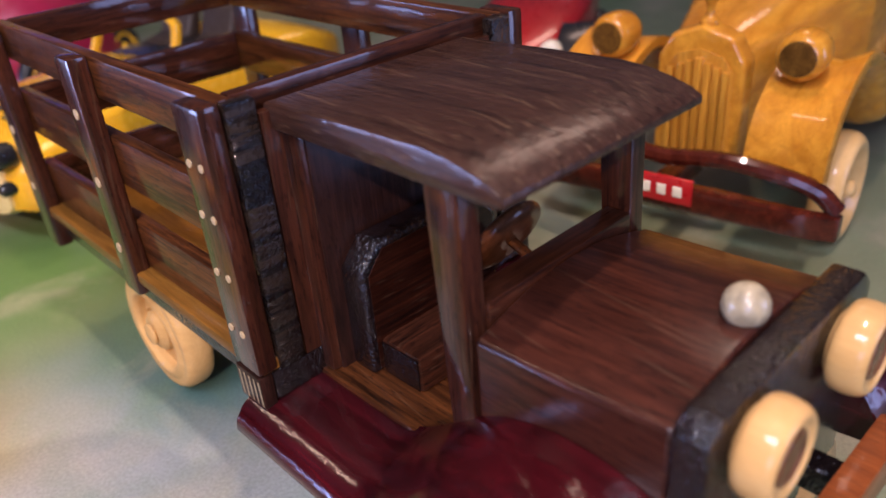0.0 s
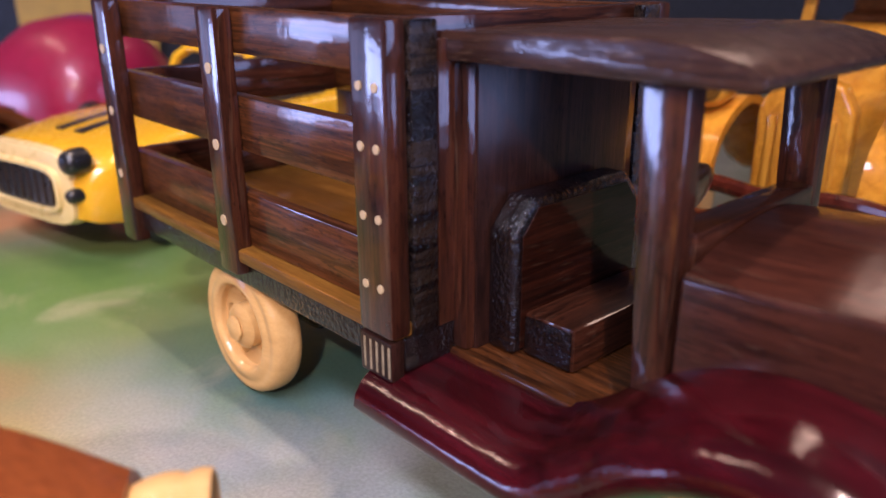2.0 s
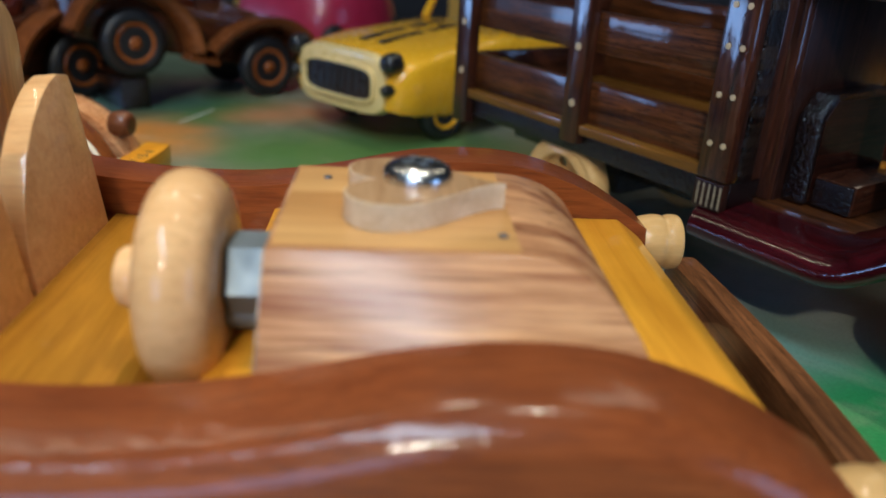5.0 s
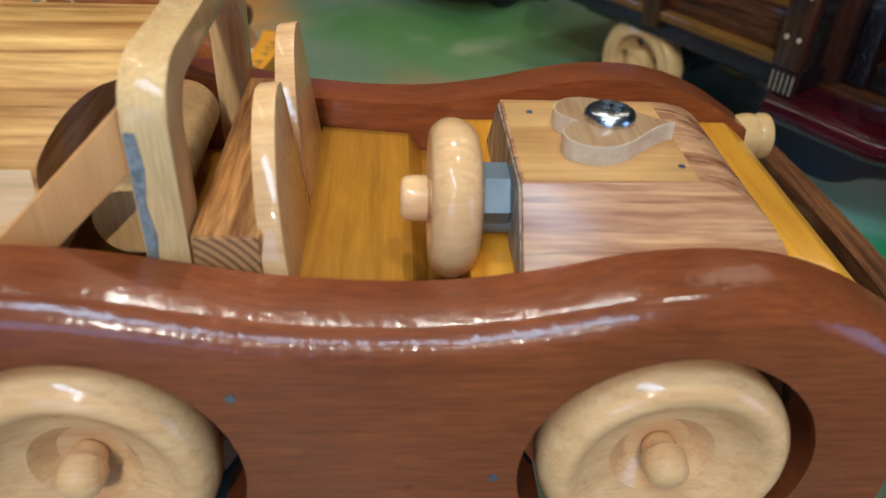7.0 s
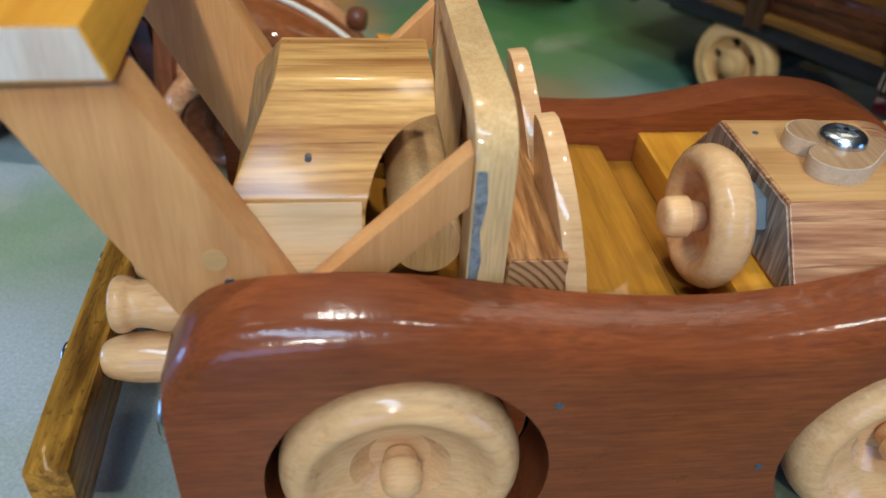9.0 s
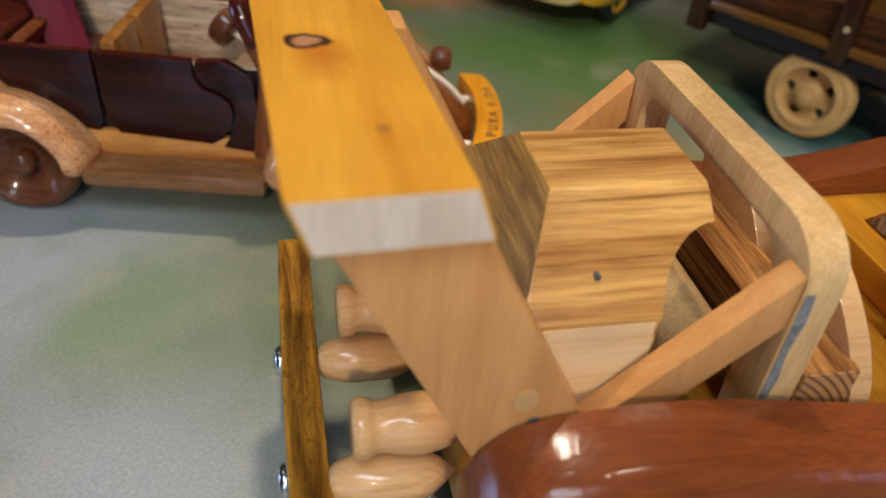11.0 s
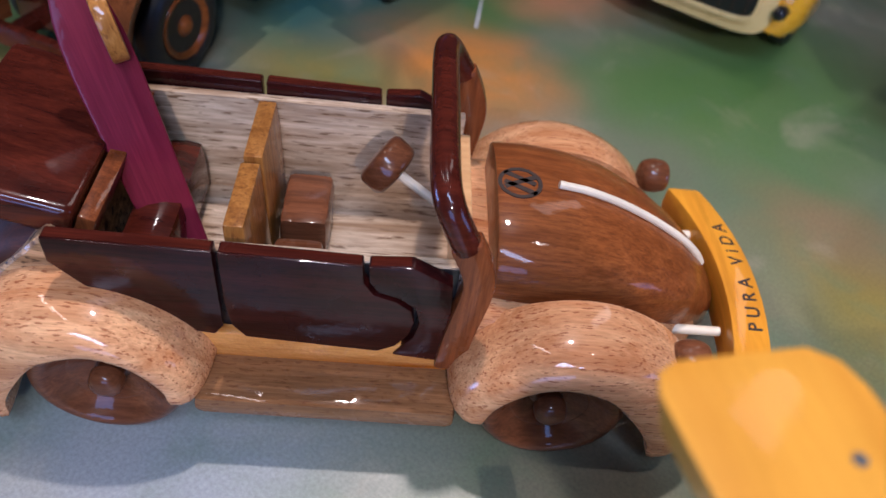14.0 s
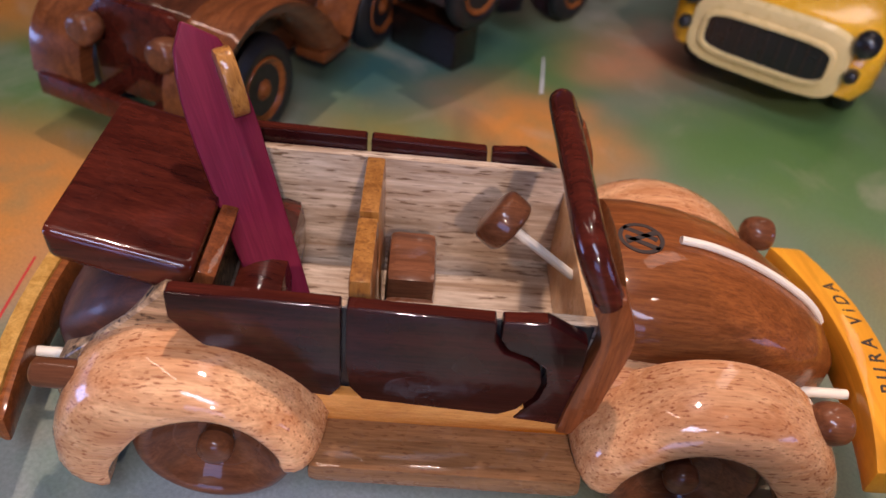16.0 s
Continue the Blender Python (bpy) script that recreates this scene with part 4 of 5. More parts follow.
        if a == 20:
            part("nail_head", turned([(0, -0.3), (1.2, -0.3), (1.3, 0.4), (0, 0.4)], (-90.6, 19.9, 65.6), "y", 10), NAIL, post)
            part("plug", turned([(0, -0.3), (2.4, -0.3), (2.5, 0.4), (0, 0.4)], (-92.9, 19.9, 71.5), "y", 16), CREAM, post)
    wb = [(-132.6, 15), (-106.4, 16.6), (-112.2, 114), (-113.5, 118), (-117, 120.5), (-134.5, 120.5), (-137.5, 119), (-138.6, 116)]
    def tilt(bm):
        return moved(bm, Matrix.Translation((0, 68, 117)) @ Matrix.Rotation(radians(-1.6), 4, "X") @ Matrix.Translation((0, -68, -117)))
    def raked(bm):
        for v in bm.verts:
            v.co.x += 3.4 * (117.4 - v.co.z) / 9.4
        return bm
    wing = part("wing", tilt(raked(slab(wb, "z", 108, 117.4, 0.9))), WINGPINE, bg, "wide amber pine wing board with a dark knot")
    part("sawn_end", tilt(raked(slab([(-131.9, 14.9), (-107.1, 16.4), (-107.1, 16.8), (-131.9, 15.4)], "z", 108.7, 116.8, 0))), PALEEND, wing, "pale unvarnished sawn end")
    part("nail_head", tilt(turned([(0, 117.6), (0.9, 117.6), (1.0, 117.2), (0, 117.2)], (-119.4, 104.8, 0), "z", 10)), NAIL, wing)
    # rear end
    rb = curve_points([(-124.6, 4), (-125.6, 30), (-126.2, 66), (-126.2, 102), (-125.8, 125)], 4)
    bm = loft([[(u, v, 13), (u - 9.2, v, 13), (u - 9.2, v, 31), (u, v, 31)] for u, v in rb])
    rear = part("rear_bumper", soften(bm, 1.0, 2, 40), LOG, bg, "olive-streaked bowed rear bumper")
    cup = rounded([(0, -121.5), (5.4, -121.6), (6.7, -120.4), (6.7, -118.2), (5.4, -116.4), (5.7, -113.5), (6.7, -109.5), (6.5, -104), (4.6, -98), (0, -97.8)])
    for v in (40, 77):
        part("tail_lamp", turned(cup, (0, v, 44), "x", 36), MAPLE, bg)
        part("bumper_spacer", turned(rounded([(0, -126.4), (4, -126.2), (5.9, -121), (6.4, -113), (5.4, -104), (0, -97.8)]), (0, v - 2, 29), "x", 32), MAPLE, bg)
        screw(-135.4, v + 3, 25, 4.0, rear, "-x")
    screw(-103.2, 10, 40, 6, bg, "-x")
    # front end
    fb = curve_points([(116.5, 0), (119.5, 30), (120.5, 60), (119.5, 90), (117.5, 119)], 4)
    bm = loft([[(u, v, 14), (u + 8, v, 14), (u + 8, v, 38.5), (u, v, 38.5)] for u, v in fb])
    front = part("front_bumper", soften(bm, 1.0, 2, 40), BUMPERWOOD, bg, "dark brown bowed front bumper")
    cupf = rounded([(0, 111.5), (5.4, 111.8), (6.0, 115.4), (6.9, 115.4), (7.0, 112.8), (6.3, 111.6), (6.9, 110.4), (6.8, 108.2), (6.2, 105.4), (5.0, 102.9), (3.2, 101), (1.6, 100.2), (1.6, 97.5), (0, 97.5)])
    for v in (12, 109):
        cup = part("headlight", turned(cupf, (0, v, 46.5), "x", 36), CREAM, bg)
        part("lens", turned([(0, 111.4), (5.2, 111.5), (5.6, 113.6), (4.8, 114), (0, 113.6)], (0, v, 46.5), "x", 28), WALNUT, cup, "brown turned lens disc")
    for v in (22, 95):
        part("bumper_spacer", turned(rounded([(0, 102), (4.6, 102.4), (5.8, 107), (5.8, 113), (4.6, 118.6), (0, 119)]), (0, v, 26), "x", 32), MAPLE, bg)
        screw(127.2, v, 25, 4.2, front, "x")
    screw(105.2, 108, 34, 4.5, bg, "x")
    return bg


build_buggy()


# ---------------------------------------------------------------- open beach car
def build_surf_car():
    sf = place("toy_convertible", "open wooden toy convertible in pale and dark hardwoods", "toy car", -183.2, -257.9, 46.44)
    part("tub", box(-66, 34, 17, 75, 13, 22, 1), BOARDWOOD, sf)
    for a, b in ((15.4, 18.4), (73.6, 76.6)):
        part("inner_side", box(-64, 30, a, b, 18, 55.5, 0.5), BOARDWOOD, sf)
    # black strips that stand in for the deep shade in the door gaps
    for a, b in ((15.02, 15.38), (76.62, 76.98)):
        part("door_gap_shade", box(-63, 28, a, b, 24, 55, 0), BLACKPAINT, sf)
    # doors and quarter panels, near-black, on both sides
    rear_q = [(-65, 59.5), (-28.0, 59), (-27.7, 33), (-30, 29.5), (-44, 31), (-58, 44), (-65, 52)]
    door = [(-26.8, 59), (5.6, 58.2), (6.0, 52.5), (8.5, 48.6), (14, 46.6), (17.6, 43.8), (18.6, 39.4), (17.6, 34.4), (14.4, 29.6), (10, 27), (-22.5, 29.2), (-25.6, 33.5), (-26.7, 42)]
    front_q = [(6.9, 58.2), (17, 59), (26.5, 53.6), (28.4, 24.4), (14, 26), (15.6, 28.8), (18.8, 33.8), (19.8, 39.4), (18.6, 44.6), (14.6, 47.8), (9.4, 49.8), (7.2, 53)]
    for a, b in ((11, 15), (77, 81)):
        for nm, pts in (("quarter_panel", rear_q), ("door", door), ("front_panel", front_q)):
            panel = part(nm, slab(pts, "y", a, b, 0.5), DOORWOOD, sf)
            (u0, z0), (u1, z1) = pts[0], pts[1]
            part("top_edge", slab([(u0 + 0.5, z0 - 0.3), (u1 - 0.5, z1 - 0.3), (u1 - 0.5, z1 + 0.25), (u0 + 0.5, z0 + 0.25)], "y", a + 0.5, b - 0.5, 0), REDROSE, panel, "red-brown top edge")
        part("sill", box(-50, 29, a + 0.6, b - 0.4, 19, 29.5, 0.6), STAINED, sf, "pale sill strip with orange glue stains")
    # tail
    part("tail", slab([(-63, 14), (-63, 50), (-67, 55), (-74, 48), (-86, 36), (-97, 26), (-98.5, 14)], "y", 16.5, 75.5, 2.2, 3, 20), TAILWOOD, sf, "pale tail section with black streaks")
    rings = []
    for u, hw, zt in ((-64, 28, 55), (-77, 28, 50.5), (-88, 26, 43), (-97, 21, 34), (-103, 12, 25)):
        rings.append([(u, 46 + hw, zt - 17)] + [(u, 46 + hw * math.cos(math.pi * i / 12), zt - 6 + 6 * math.sin(math.pi * i / 12) ** 0.6) for i in range(13)] + [(u, 46 - hw, zt - 17)])
    part("engine_lid", loft(rings), LIDWOOD, sf, "dark brown domed engine lid", 50)
    # mudguards
    rear = curve_points([(-94.5, 15), (-93, 24), (-87, 35), (-77, 42), (-65, 44.5), (-52, 43), (-41, 37), (-33.5, 29), (-30.5, 22.5)], 4)
    front = curve_points([(28.5, 22.5), (31, 29), (37, 36), (46, 42.5), (58, 45.6), (70, 44.4), (82, 38.6), (91, 29.5), (96, 20), (97, 15)], 4)
    rear_arch = curve_points([(-79.5, 10), (-79, 15), (-75, 22.5), (-68, 31), (-55.6, 36), (-47, 33.5), (-42, 28), (-40, 23.5), (-39.8, 21)], 4)
    front_arch = curve_points([(38.6, 21), (39.4, 24), (42.4, 29), (48, 33.8), (55.6, 36), (66, 33), (74, 25.5), (79.5, 18), (82, 13), (82.5, 10)], 4)
    over = [(17, 0), (12, -0.02), (6, 0.02), (2, 0.09), (-1, 0.22), (-3, 0.42), (-4, 0.66), (-4, 0.9), (-3.2, 1.0), (0, 1.0), (17, 0.9)]
    def fender(line, arch, side):
        """A mudguard between its crown line and its wheel arch, both in (u, z), domed at the ends."""
        rings = []
        for i, p in enumerate(line):
            q = arch[min(len(arch) - 1, round(i * (len(arch) - 1) / (len(line) - 1)))]
            rings.append([Vector((p[0] + (q[0] - p[0]) * k, side(v), p[1] + (q[1] - p[1]) * k)) for v, k in over])
        def dome(ring, reach):
            mid = sum(ring, Vector()) / len(ring)
            return [[Vector((mid.x + (v.x - mid.x) * math.cos(w), v.y + (mid.y - v.y) * 0.6 * (1 - math.cos(w)), mid.z + (v.z - mid.z) * math.cos(w) - reach * math.sin(w))) for v in ring] for w in (0.35, 0.75, 1.1, 1.4)]
        rings = dome(rings[0], 5)[::-1] + rings + dome(rings[-1], 5)
        return loft([[tuple(v) for v in ring] for ring in rings])
    for line, arch, nm in ((rear, rear_arch, "rear_mudguard"), (front, front_arch, "front_mudguard")):
        for side in (lambda v: v, lambda v: 92 - v):
            part(nm, fender(line, arch, side), PORE, sf, "rounded speckled pink hardwood mudguard", 60)
    for u in (-55.6, 55.6):
        for v, side in ((-0.6, -1), (92.6, 1)):
            dish_wheel((u, v, 19.3), 19.7, 11, sf, WALNUT, side, 0.5, 0.22)
    for a, b in ((-2.5, 13), (79, 94.5)):
        part("running_board", box(-34, 31, a, b, 14, 20.6, 2.4), RUNBOARD, sf)
    # nose and bonnet
    def hull(u, hw, zt, ze, zb):
        arc = [(u, 46 - hw * math.cos(math.pi * i / 14), ze + (zt - ze) * math.sin(math.pi * i / 14) ** 0.75) for i in range(15)]
        return [(u, 46 - hw, zb)] + arc + [(u, 46 + hw, zb)]
    part("nose", loft([hull(30, 31.5, 42, 38, 14), hull(50, 31.5, 41, 36, 14), hull(70, 28.5, 38, 32, 14), hull(86, 23, 32, 27, 14), hull(98, 16, 27, 22, 14), hull(103, 9, 20, 17, 14)]), PORE, sf, "", 50)
    spine = [(37.5, 25.5, 57.6, 45), (46, 26, 57.6, 45), (58, 26, 56.2, 44), (70, 25, 52.8, 41.5), (82, 22.5, 47.2, 36.5), (92, 18.5, 41, 31), (100, 13.5, 34, 26), (105, 8, 27, 22)]
    part("bonnet", soften(loft([hull(u, hw, zt, ze, ze - 6) for u, hw, zt, ze in spine]), 0.6, 2, 45), TEAK, sf, "domed brown bonnet", 50)
    strip = [(54, 46, 57.6), (62, 46, 56.2), (72, 46, 52.8), (82, 46, 48), (92, 46, 41.8), (98, 46, 36.5), (100.5, 46, 33)]
    part("bonnet_strip", tube(curve_points(strip, 4), 1.1), IVORY, sf, "ivory-white strip along the bonnet")
    badge = part("badge", moved(turned([(4.8, -0.4), (5.9, -0.4), (5.9, 0.12), (4.8, 0.12), (4.8, -0.4)], (0, 0, 0), "z", 36), spin(43.6, 45.5, 57.5, 0, 0, 0)), INKED, sf, "dark ring burnt into the bonnet")
    for a, dv in ((62, -2.3), (-62, 0.4), (62, 2.2)):
        part("badge_bar", moved(box(-4.6, 4.6, -0.8, 0.8, -0.4, 0.12, 0), spin(43.6, 45.5 + dv * 0.8, 57.5, 0, 0, a - 90)), INKED, badge)
    # windscreen frame
    def flat_post(v):
        line = curve_points([(28.6, 22.5), (29.8, 36), (32, 50), (32.2, 56), (30.6, 61.5), (27.8, 67.5)], 4)
        return soften(sweep(line, [(v - 2.6, 3.8), (v + 2.6, 3.8), (v + 2.6, -3.8), (v - 2.6, -3.8)]), 1.0, 2, 50)
    for v in (12.5, 79.5):
        part("windscreen_post", flat_post(v), POSTWOOD, sf)
    hoop = curve_points([(28.4, 12.4, 66), (26.8, 12.6, 69), (23.6, 14.4, 75), (22.2, 19, 78), (21.8, 30, 79), (21.8, 46, 79.4), (21.8, 62, 79), (22.2, 73, 78), (23.6, 77.6, 75), (26.8, 79.4, 69), (28.4, 79.6, 66)], 4)
    part("windscreen_rail", tube(hoop, 3.5, 14), REDROSE, sf, "rounded dark red upper frame")
    part("dashboard", box(28.5, 32, 18.4, 73.6, 22, 50, 0.6), MAPLE, sf)
    part("steering_column", tube([(29, 44, 44), (11.5, 49.2, 54.2)], 1.3), IVORY, sf)
    part("steering_wheel", moved(turned(rounded([(0, -4.2), (7.4, -4), (7.8, 0), (7.4, 4), (0, 4.2)]), (0, 0, 0), "x", 24), spin(9, 50, 55.8, 0, 30, -22)), WALNUT, sf)
    # seats
    for a, b, z in ((18.6, 41.5, 60), (44, 68, 59.6)):
        part("seat_back", slab([(-26.4, 22), (-20.4, 22), (-22.2, z), (-27.2, z)], "y", a, b, 0.9), SEATWOOD, sf)
        part("seat_cushion", box(-19.6, -6.2, a + 1, b - 2, 23, 37, 2.4), WALNUT, sf)
    part("rear_seat", box(-58, -44, 19, 73, 22, 41, 5), REDROSE, sf)
    # folded hood
    part("folded_hood", slab([(-93, 66), (-92.4, 57.5), (-64, 48.5), (-61, 58)], "y", 20.5, 76.5, 2.6, 4), REDROSE, sf, "folded hood of glossy red-brown wood")
    part("hood_rest", slab([(-66, 44), (-59.5, 47), (-57, 54.5), (-61, 56)], "y", 22, 75, 0.8), POSTWOOD, sf)
    # bumpers
    def bumper(u0, bow, z0, z1, v0, v1, wide=7):
        rings = []
        for i in range(13):
            v = v0 + (v1 - v0) * i / 12
            k = (2 * i / 12 - 1) ** 2
            u = u0 + bow * (1 - k)
            rings.append([(u, v, z0 + 2 * k), (u + wide, v, z0 + 2 * k), (u + wide, v, z1 - 2.5 * k), (u, v, z1 - 2.5 * k)])
        return soften(loft(rings), 1.3, 2, 40)
    fbm = part("front_bumper", bumper(99, 7, 19, 32, 0, 82.5, 10.6), YELLOWWOOD, sf, "orange-yellow bumper with burnt letters")
    rbm = part("rear_bumper", bumper(-110, -4, 13, 26, 2, 90, 4.6), FIGURED, sf, "honey-coloured figured rear bumper")
    # the unlit inner side, coloured in as a brown layer
    part("inner_layer", bumper(-105.4, -4, 13, 25.8, 2.3, 89.7, 2.6), TEAK, rbm, "brown layer that gives the shade on the bumper's inner side")
    for v in (27, 65):
        part("bumper_rod", turned([(0, 88), (1.4, 88), (1.4, 104), (0, 104)], (0, v, 25.5), "x", 12), IVORY, sf)
        part("bumper_rod", turned([(0, -106), (1.4, -106), (1.4, -90), (0, -90)], (0, v, 19), "x", 12), IVORY, sf)
    txt = bpy.data.curves.new("bumper_words", "FONT")
    txt.body, txt.size, txt.extrude = "PURA ViDA", 0.0056, 0.00015
    txt.offset = 0.0001
    txt.align_x, txt.align_y, txt.space_character = "CENTER", "CENTER", 1.62
    words = bpy.data.objects.new("tmp_words", txt)
    scene.collection.objects.link(words)
    me = bpy.data.meshes.new_from_object(words.evaluated_get(bpy.context.evaluated_depsgraph_get()))
    bpy.data.objects.remove(words)
    bm = bmesh.new()
    bm.from_mesh(me)
    bpy.data.meshes.remove(me)
    bmesh.ops.scale(bm, vec=(1000, 1000, 1000), verts=bm.verts)
    moved(bm, spin(0, 44, 0, 0, 0, 90))
    for v in bm.verts:
        k = ((v.co.y - 41.25) / 41.25) ** 2
        v.co.x += 105.8 + 7 * (1 - k)
        v.co.z += 31.9 - 2.5 * k
    part("lettering", bm, INKED, fbm, "burnt capital letters reading pura vida", 0)
    for v, z, u in ((9.5, 34.7, -2.4), (79, 36.5, 0)):
        part("headlight", turned(rounded([(0, u + 86), (3.8, u + 87), (5.1, u + 89), (5.4, u + 92), (4.7, u + 95), (3.4, u + 95.8), (0, u + 95.8)]), (0, v, z), "x", 28), WALNUT, sf)
    for v in (10, 82):
        part("tail_lamp", turned([(0, -97.4), (2.6, -97.4), (3.3, -96.8), (3.5, -95.6), (3.5, -87), (0, -86)], (0, v, 32), "x", 28), WALNUT, sf)
    return sf


build_surf_car()


def build_surfboard():
    """Leans in the open car; drawn upright, then set at its slant."""
    sb = place("toy_surfboard", "purpleheart toy surfboard leaning in the open car", "toy surfboard")
    along = Vector((-22, 20, 62)).normalized()
    face = Vector((0.45, -1, 0.3))
    face = (face - along * face.dot(along)).normalized()
    across = along.cross(face) * -1
    turn = Matrix((across, -face, along)).transposed().to_4x4()
    sb.matrix_world = pose(-0.1832, -0.2579, 0, 0, 0, 46.44) @ Matrix.Translation((-0.0440, 0.0405, 0.0235)) @ turn
    out = []
    for i in range(15):
        z = 80 * i / 14
        out.append((8.0 * max(0.02, 1 - max(0, (z - 52) / 28.5) ** 2.4) ** 0.5 if z > 52 else 6.6 + 1.4 * (z / 52) ** 0.7, z))
    pts = [(x, z) for x, z in out] + [(-x, z) for x, z in reversed(out[:-1])]
    part("deck", slab(pts, "y", -1.8, 1.8, 0.9, 3, 30), PURPLE, sb)
    part("fin", slab(curve_points([(-1.7, 55.5), (-6.5, 56.6), (-10, 61), (-11, 67), (-9, 71.5), (-5, 72.5), (-1.7, 71.6)], 3), "x", -6.6, -2.4, 0.8), SEATWOOD, sb)
    return sb


build_surfboard()


# ---------------------------------------------------------------- vehicles standing behind
def tyred_wheel(centre, radius, width, parent, rim, side=-1):
    x, y, z = centre
    r, w = radius, width
    flip = Matrix.Identity(4) if side < 0 else Matrix.Diagonal((1, -1, 1, 1))
    wheel = part("wheel", turned(rounded([(r * 0.6, w * 0.1), (r * 0.66, -0.2), (r * 0.8, -0.5), (r * 0.96, w * 0.15), (r, w * 0.5), (r * 0.95, w * 0.9), (r * 0.7, w), (0, w)]), (x, y, z), "y", 36, flip), TYRE, parent, "black tyre")
    part("rim", turned(rounded([(0, -w * 0.1), (r * 0.12, -w * 0.1), (r * 0.16, w * 0.1), (r * 0.42, w * 0.2), (r * 0.56, -w * 0.02), (r * 0.62, -w * 0.04), (r * 0.64, w * 0.4), (0, w * 0.4)]), (x, y, z), "y", 28, flip), rim, wheel)
    return wheel


def build_roadster():
    rs = place("toy_roadster", "glossy yellow toy roadster with black bonnet stripes", "toy car", -248, -2, -77.3)
    def hull(u, hw, zt, ze, zb):
        return [(u, -hw * 0.92, zb), (u, -hw, zb + 6)] + [(u, -hw * math.cos(math.pi * i / 14), ze + (zt - ze) * math.sin(math.pi * i / 14) ** 0.7) for i in range(15)] + [(u, hw, zb + 6), (u, hw * 0.92, zb)]
    body = [(0, 40, 42, 33, 22), (-5, 45.5, 47, 40, 20), (-16, 47.5, 51, 44, 18), (-40, 48, 55, 48, 16), (-75, 46, 58, 50, 14), (-100, 45, 60, 52, 12), (-104, 45, 56, 52, 12), (-160, 45, 56, 52, 12), (-164, 46, 60, 52, 12), (-190, 47, 58, 50, 13), (-215, 42, 50, 42, 16), (-226, 34, 42, 36, 20)]
    part("body", loft([hull(*b) for b in body]), YELLOWPAINT, rs, "", 50)
    ring = []
    for i in range(32):
        a = 2 * math.pi * i / 32
        c, s = math.cos(a), math.sin(a)
        ring.append((27.5 * (abs(c) ** 0.45) * (1 if c > 0 else -1), 8.2 * (abs(s) ** 0.45) * (1 if s > 0 else -1)))
    def lip(k, u, z0=33.5):
        return [(u, v * (1 + k / 27.5), z0 + z * (1 + k / 8.2)) for v, z in ring]
    part("nose_panel", loft([lip(9, -3), lip(8, 1.4), lip(4, 2.4), lip(2, 2.0)]), YELLOWPALE, rs, "", 50)
    part("grille_surround", loft([lip(2.6, 1.5), lip(2.2, 4.2), lip(0.6, 4.4), lip(0, 2.2)], True, False), YELLOWPALE, rs, "", 50)
    grille = part("grille", loft([lip(0.5, 2.2), lip(0.5, 2.9)]), BLACKPAINT, rs)
    for i in range(9):
        part("grille_bar", box(2.8, 3.6, -24 + 6 * i - 0.4, -24 + 6 * i + 0.4, 26.8, 40.2, 0.2), INKED, grille)
    for v in (-38.5, 38.5):
        part("headlight", turned(rounded([(0, 5.5), (3, 5.2), (5, 3.4), (5.7, 0), (5.7, -6), (0, -6)]), (0, v, 47), "x", 28), BLACKPAINT, rs, "black domed headlight")
        part("side_lamp", turned(rounded([(0, 5.5), (2, 5.2), (3, 3.6), (3.3, 0), (3.3, -8), (0, -8)]), (0, v * 0.99, 33), "x", 24), BLACKPAINT, rs)
    for v in (-7.5, 7.5):
        for u0, u1 in ((-22, -55), (-62, -95)):
            bm = loft([[(u, v - 3, z + 0.25), (u, v + 3, z + 0.25), (u, v + 3, z - 1.2), (u, v - 3, z - 1.2)] for u, z in [(u0 + (u1 - u0) * i / 8, 52 + (58.7 - 52) * min(1, max(0, (-(u0 + (u1 - u0) * i / 8) - 18) / 60)) ** 0.9) for i in range(9)]])
            part("bonnet_stripe", bm, BLACKPAINT, rs)
    for v in (-43, 43):
        for u in (-42, -182):
            tyred_wheel((u, v, 18), 18, 10, rs, YELLOWPAINT, -1 if v < 0 else 1)
    scr = [(-36, 60), (-33, 80), (-24, 86), (24, 86), (33, 80), (36, 60), (32, 60), (29.5, 77.5), (22, 82.5), (-22, 82.5), (-29.5, 77.5), (-32, 60)]
    part("windscreen_frame", moved(slab([(v, z - 60) for v, z in scr], "x", -2, 2, 0.8), spin(-101, 0, 58, 0, -24, 0)), YELLOWPAINT, rs)
    part("cockpit", box(-158, -108, -34, 34, 50, 56.6, 3), BLACKPAINT, rs)
    for v in (-17, 17):
        part("seat", slab([(-150, 52), (-128, 52), (-130, 58), (-143, 60), (-150, 76), (-157, 76)], "y", v - 13, v + 13, 3, 3), INKED, rs)
    return rs


build_roadster()


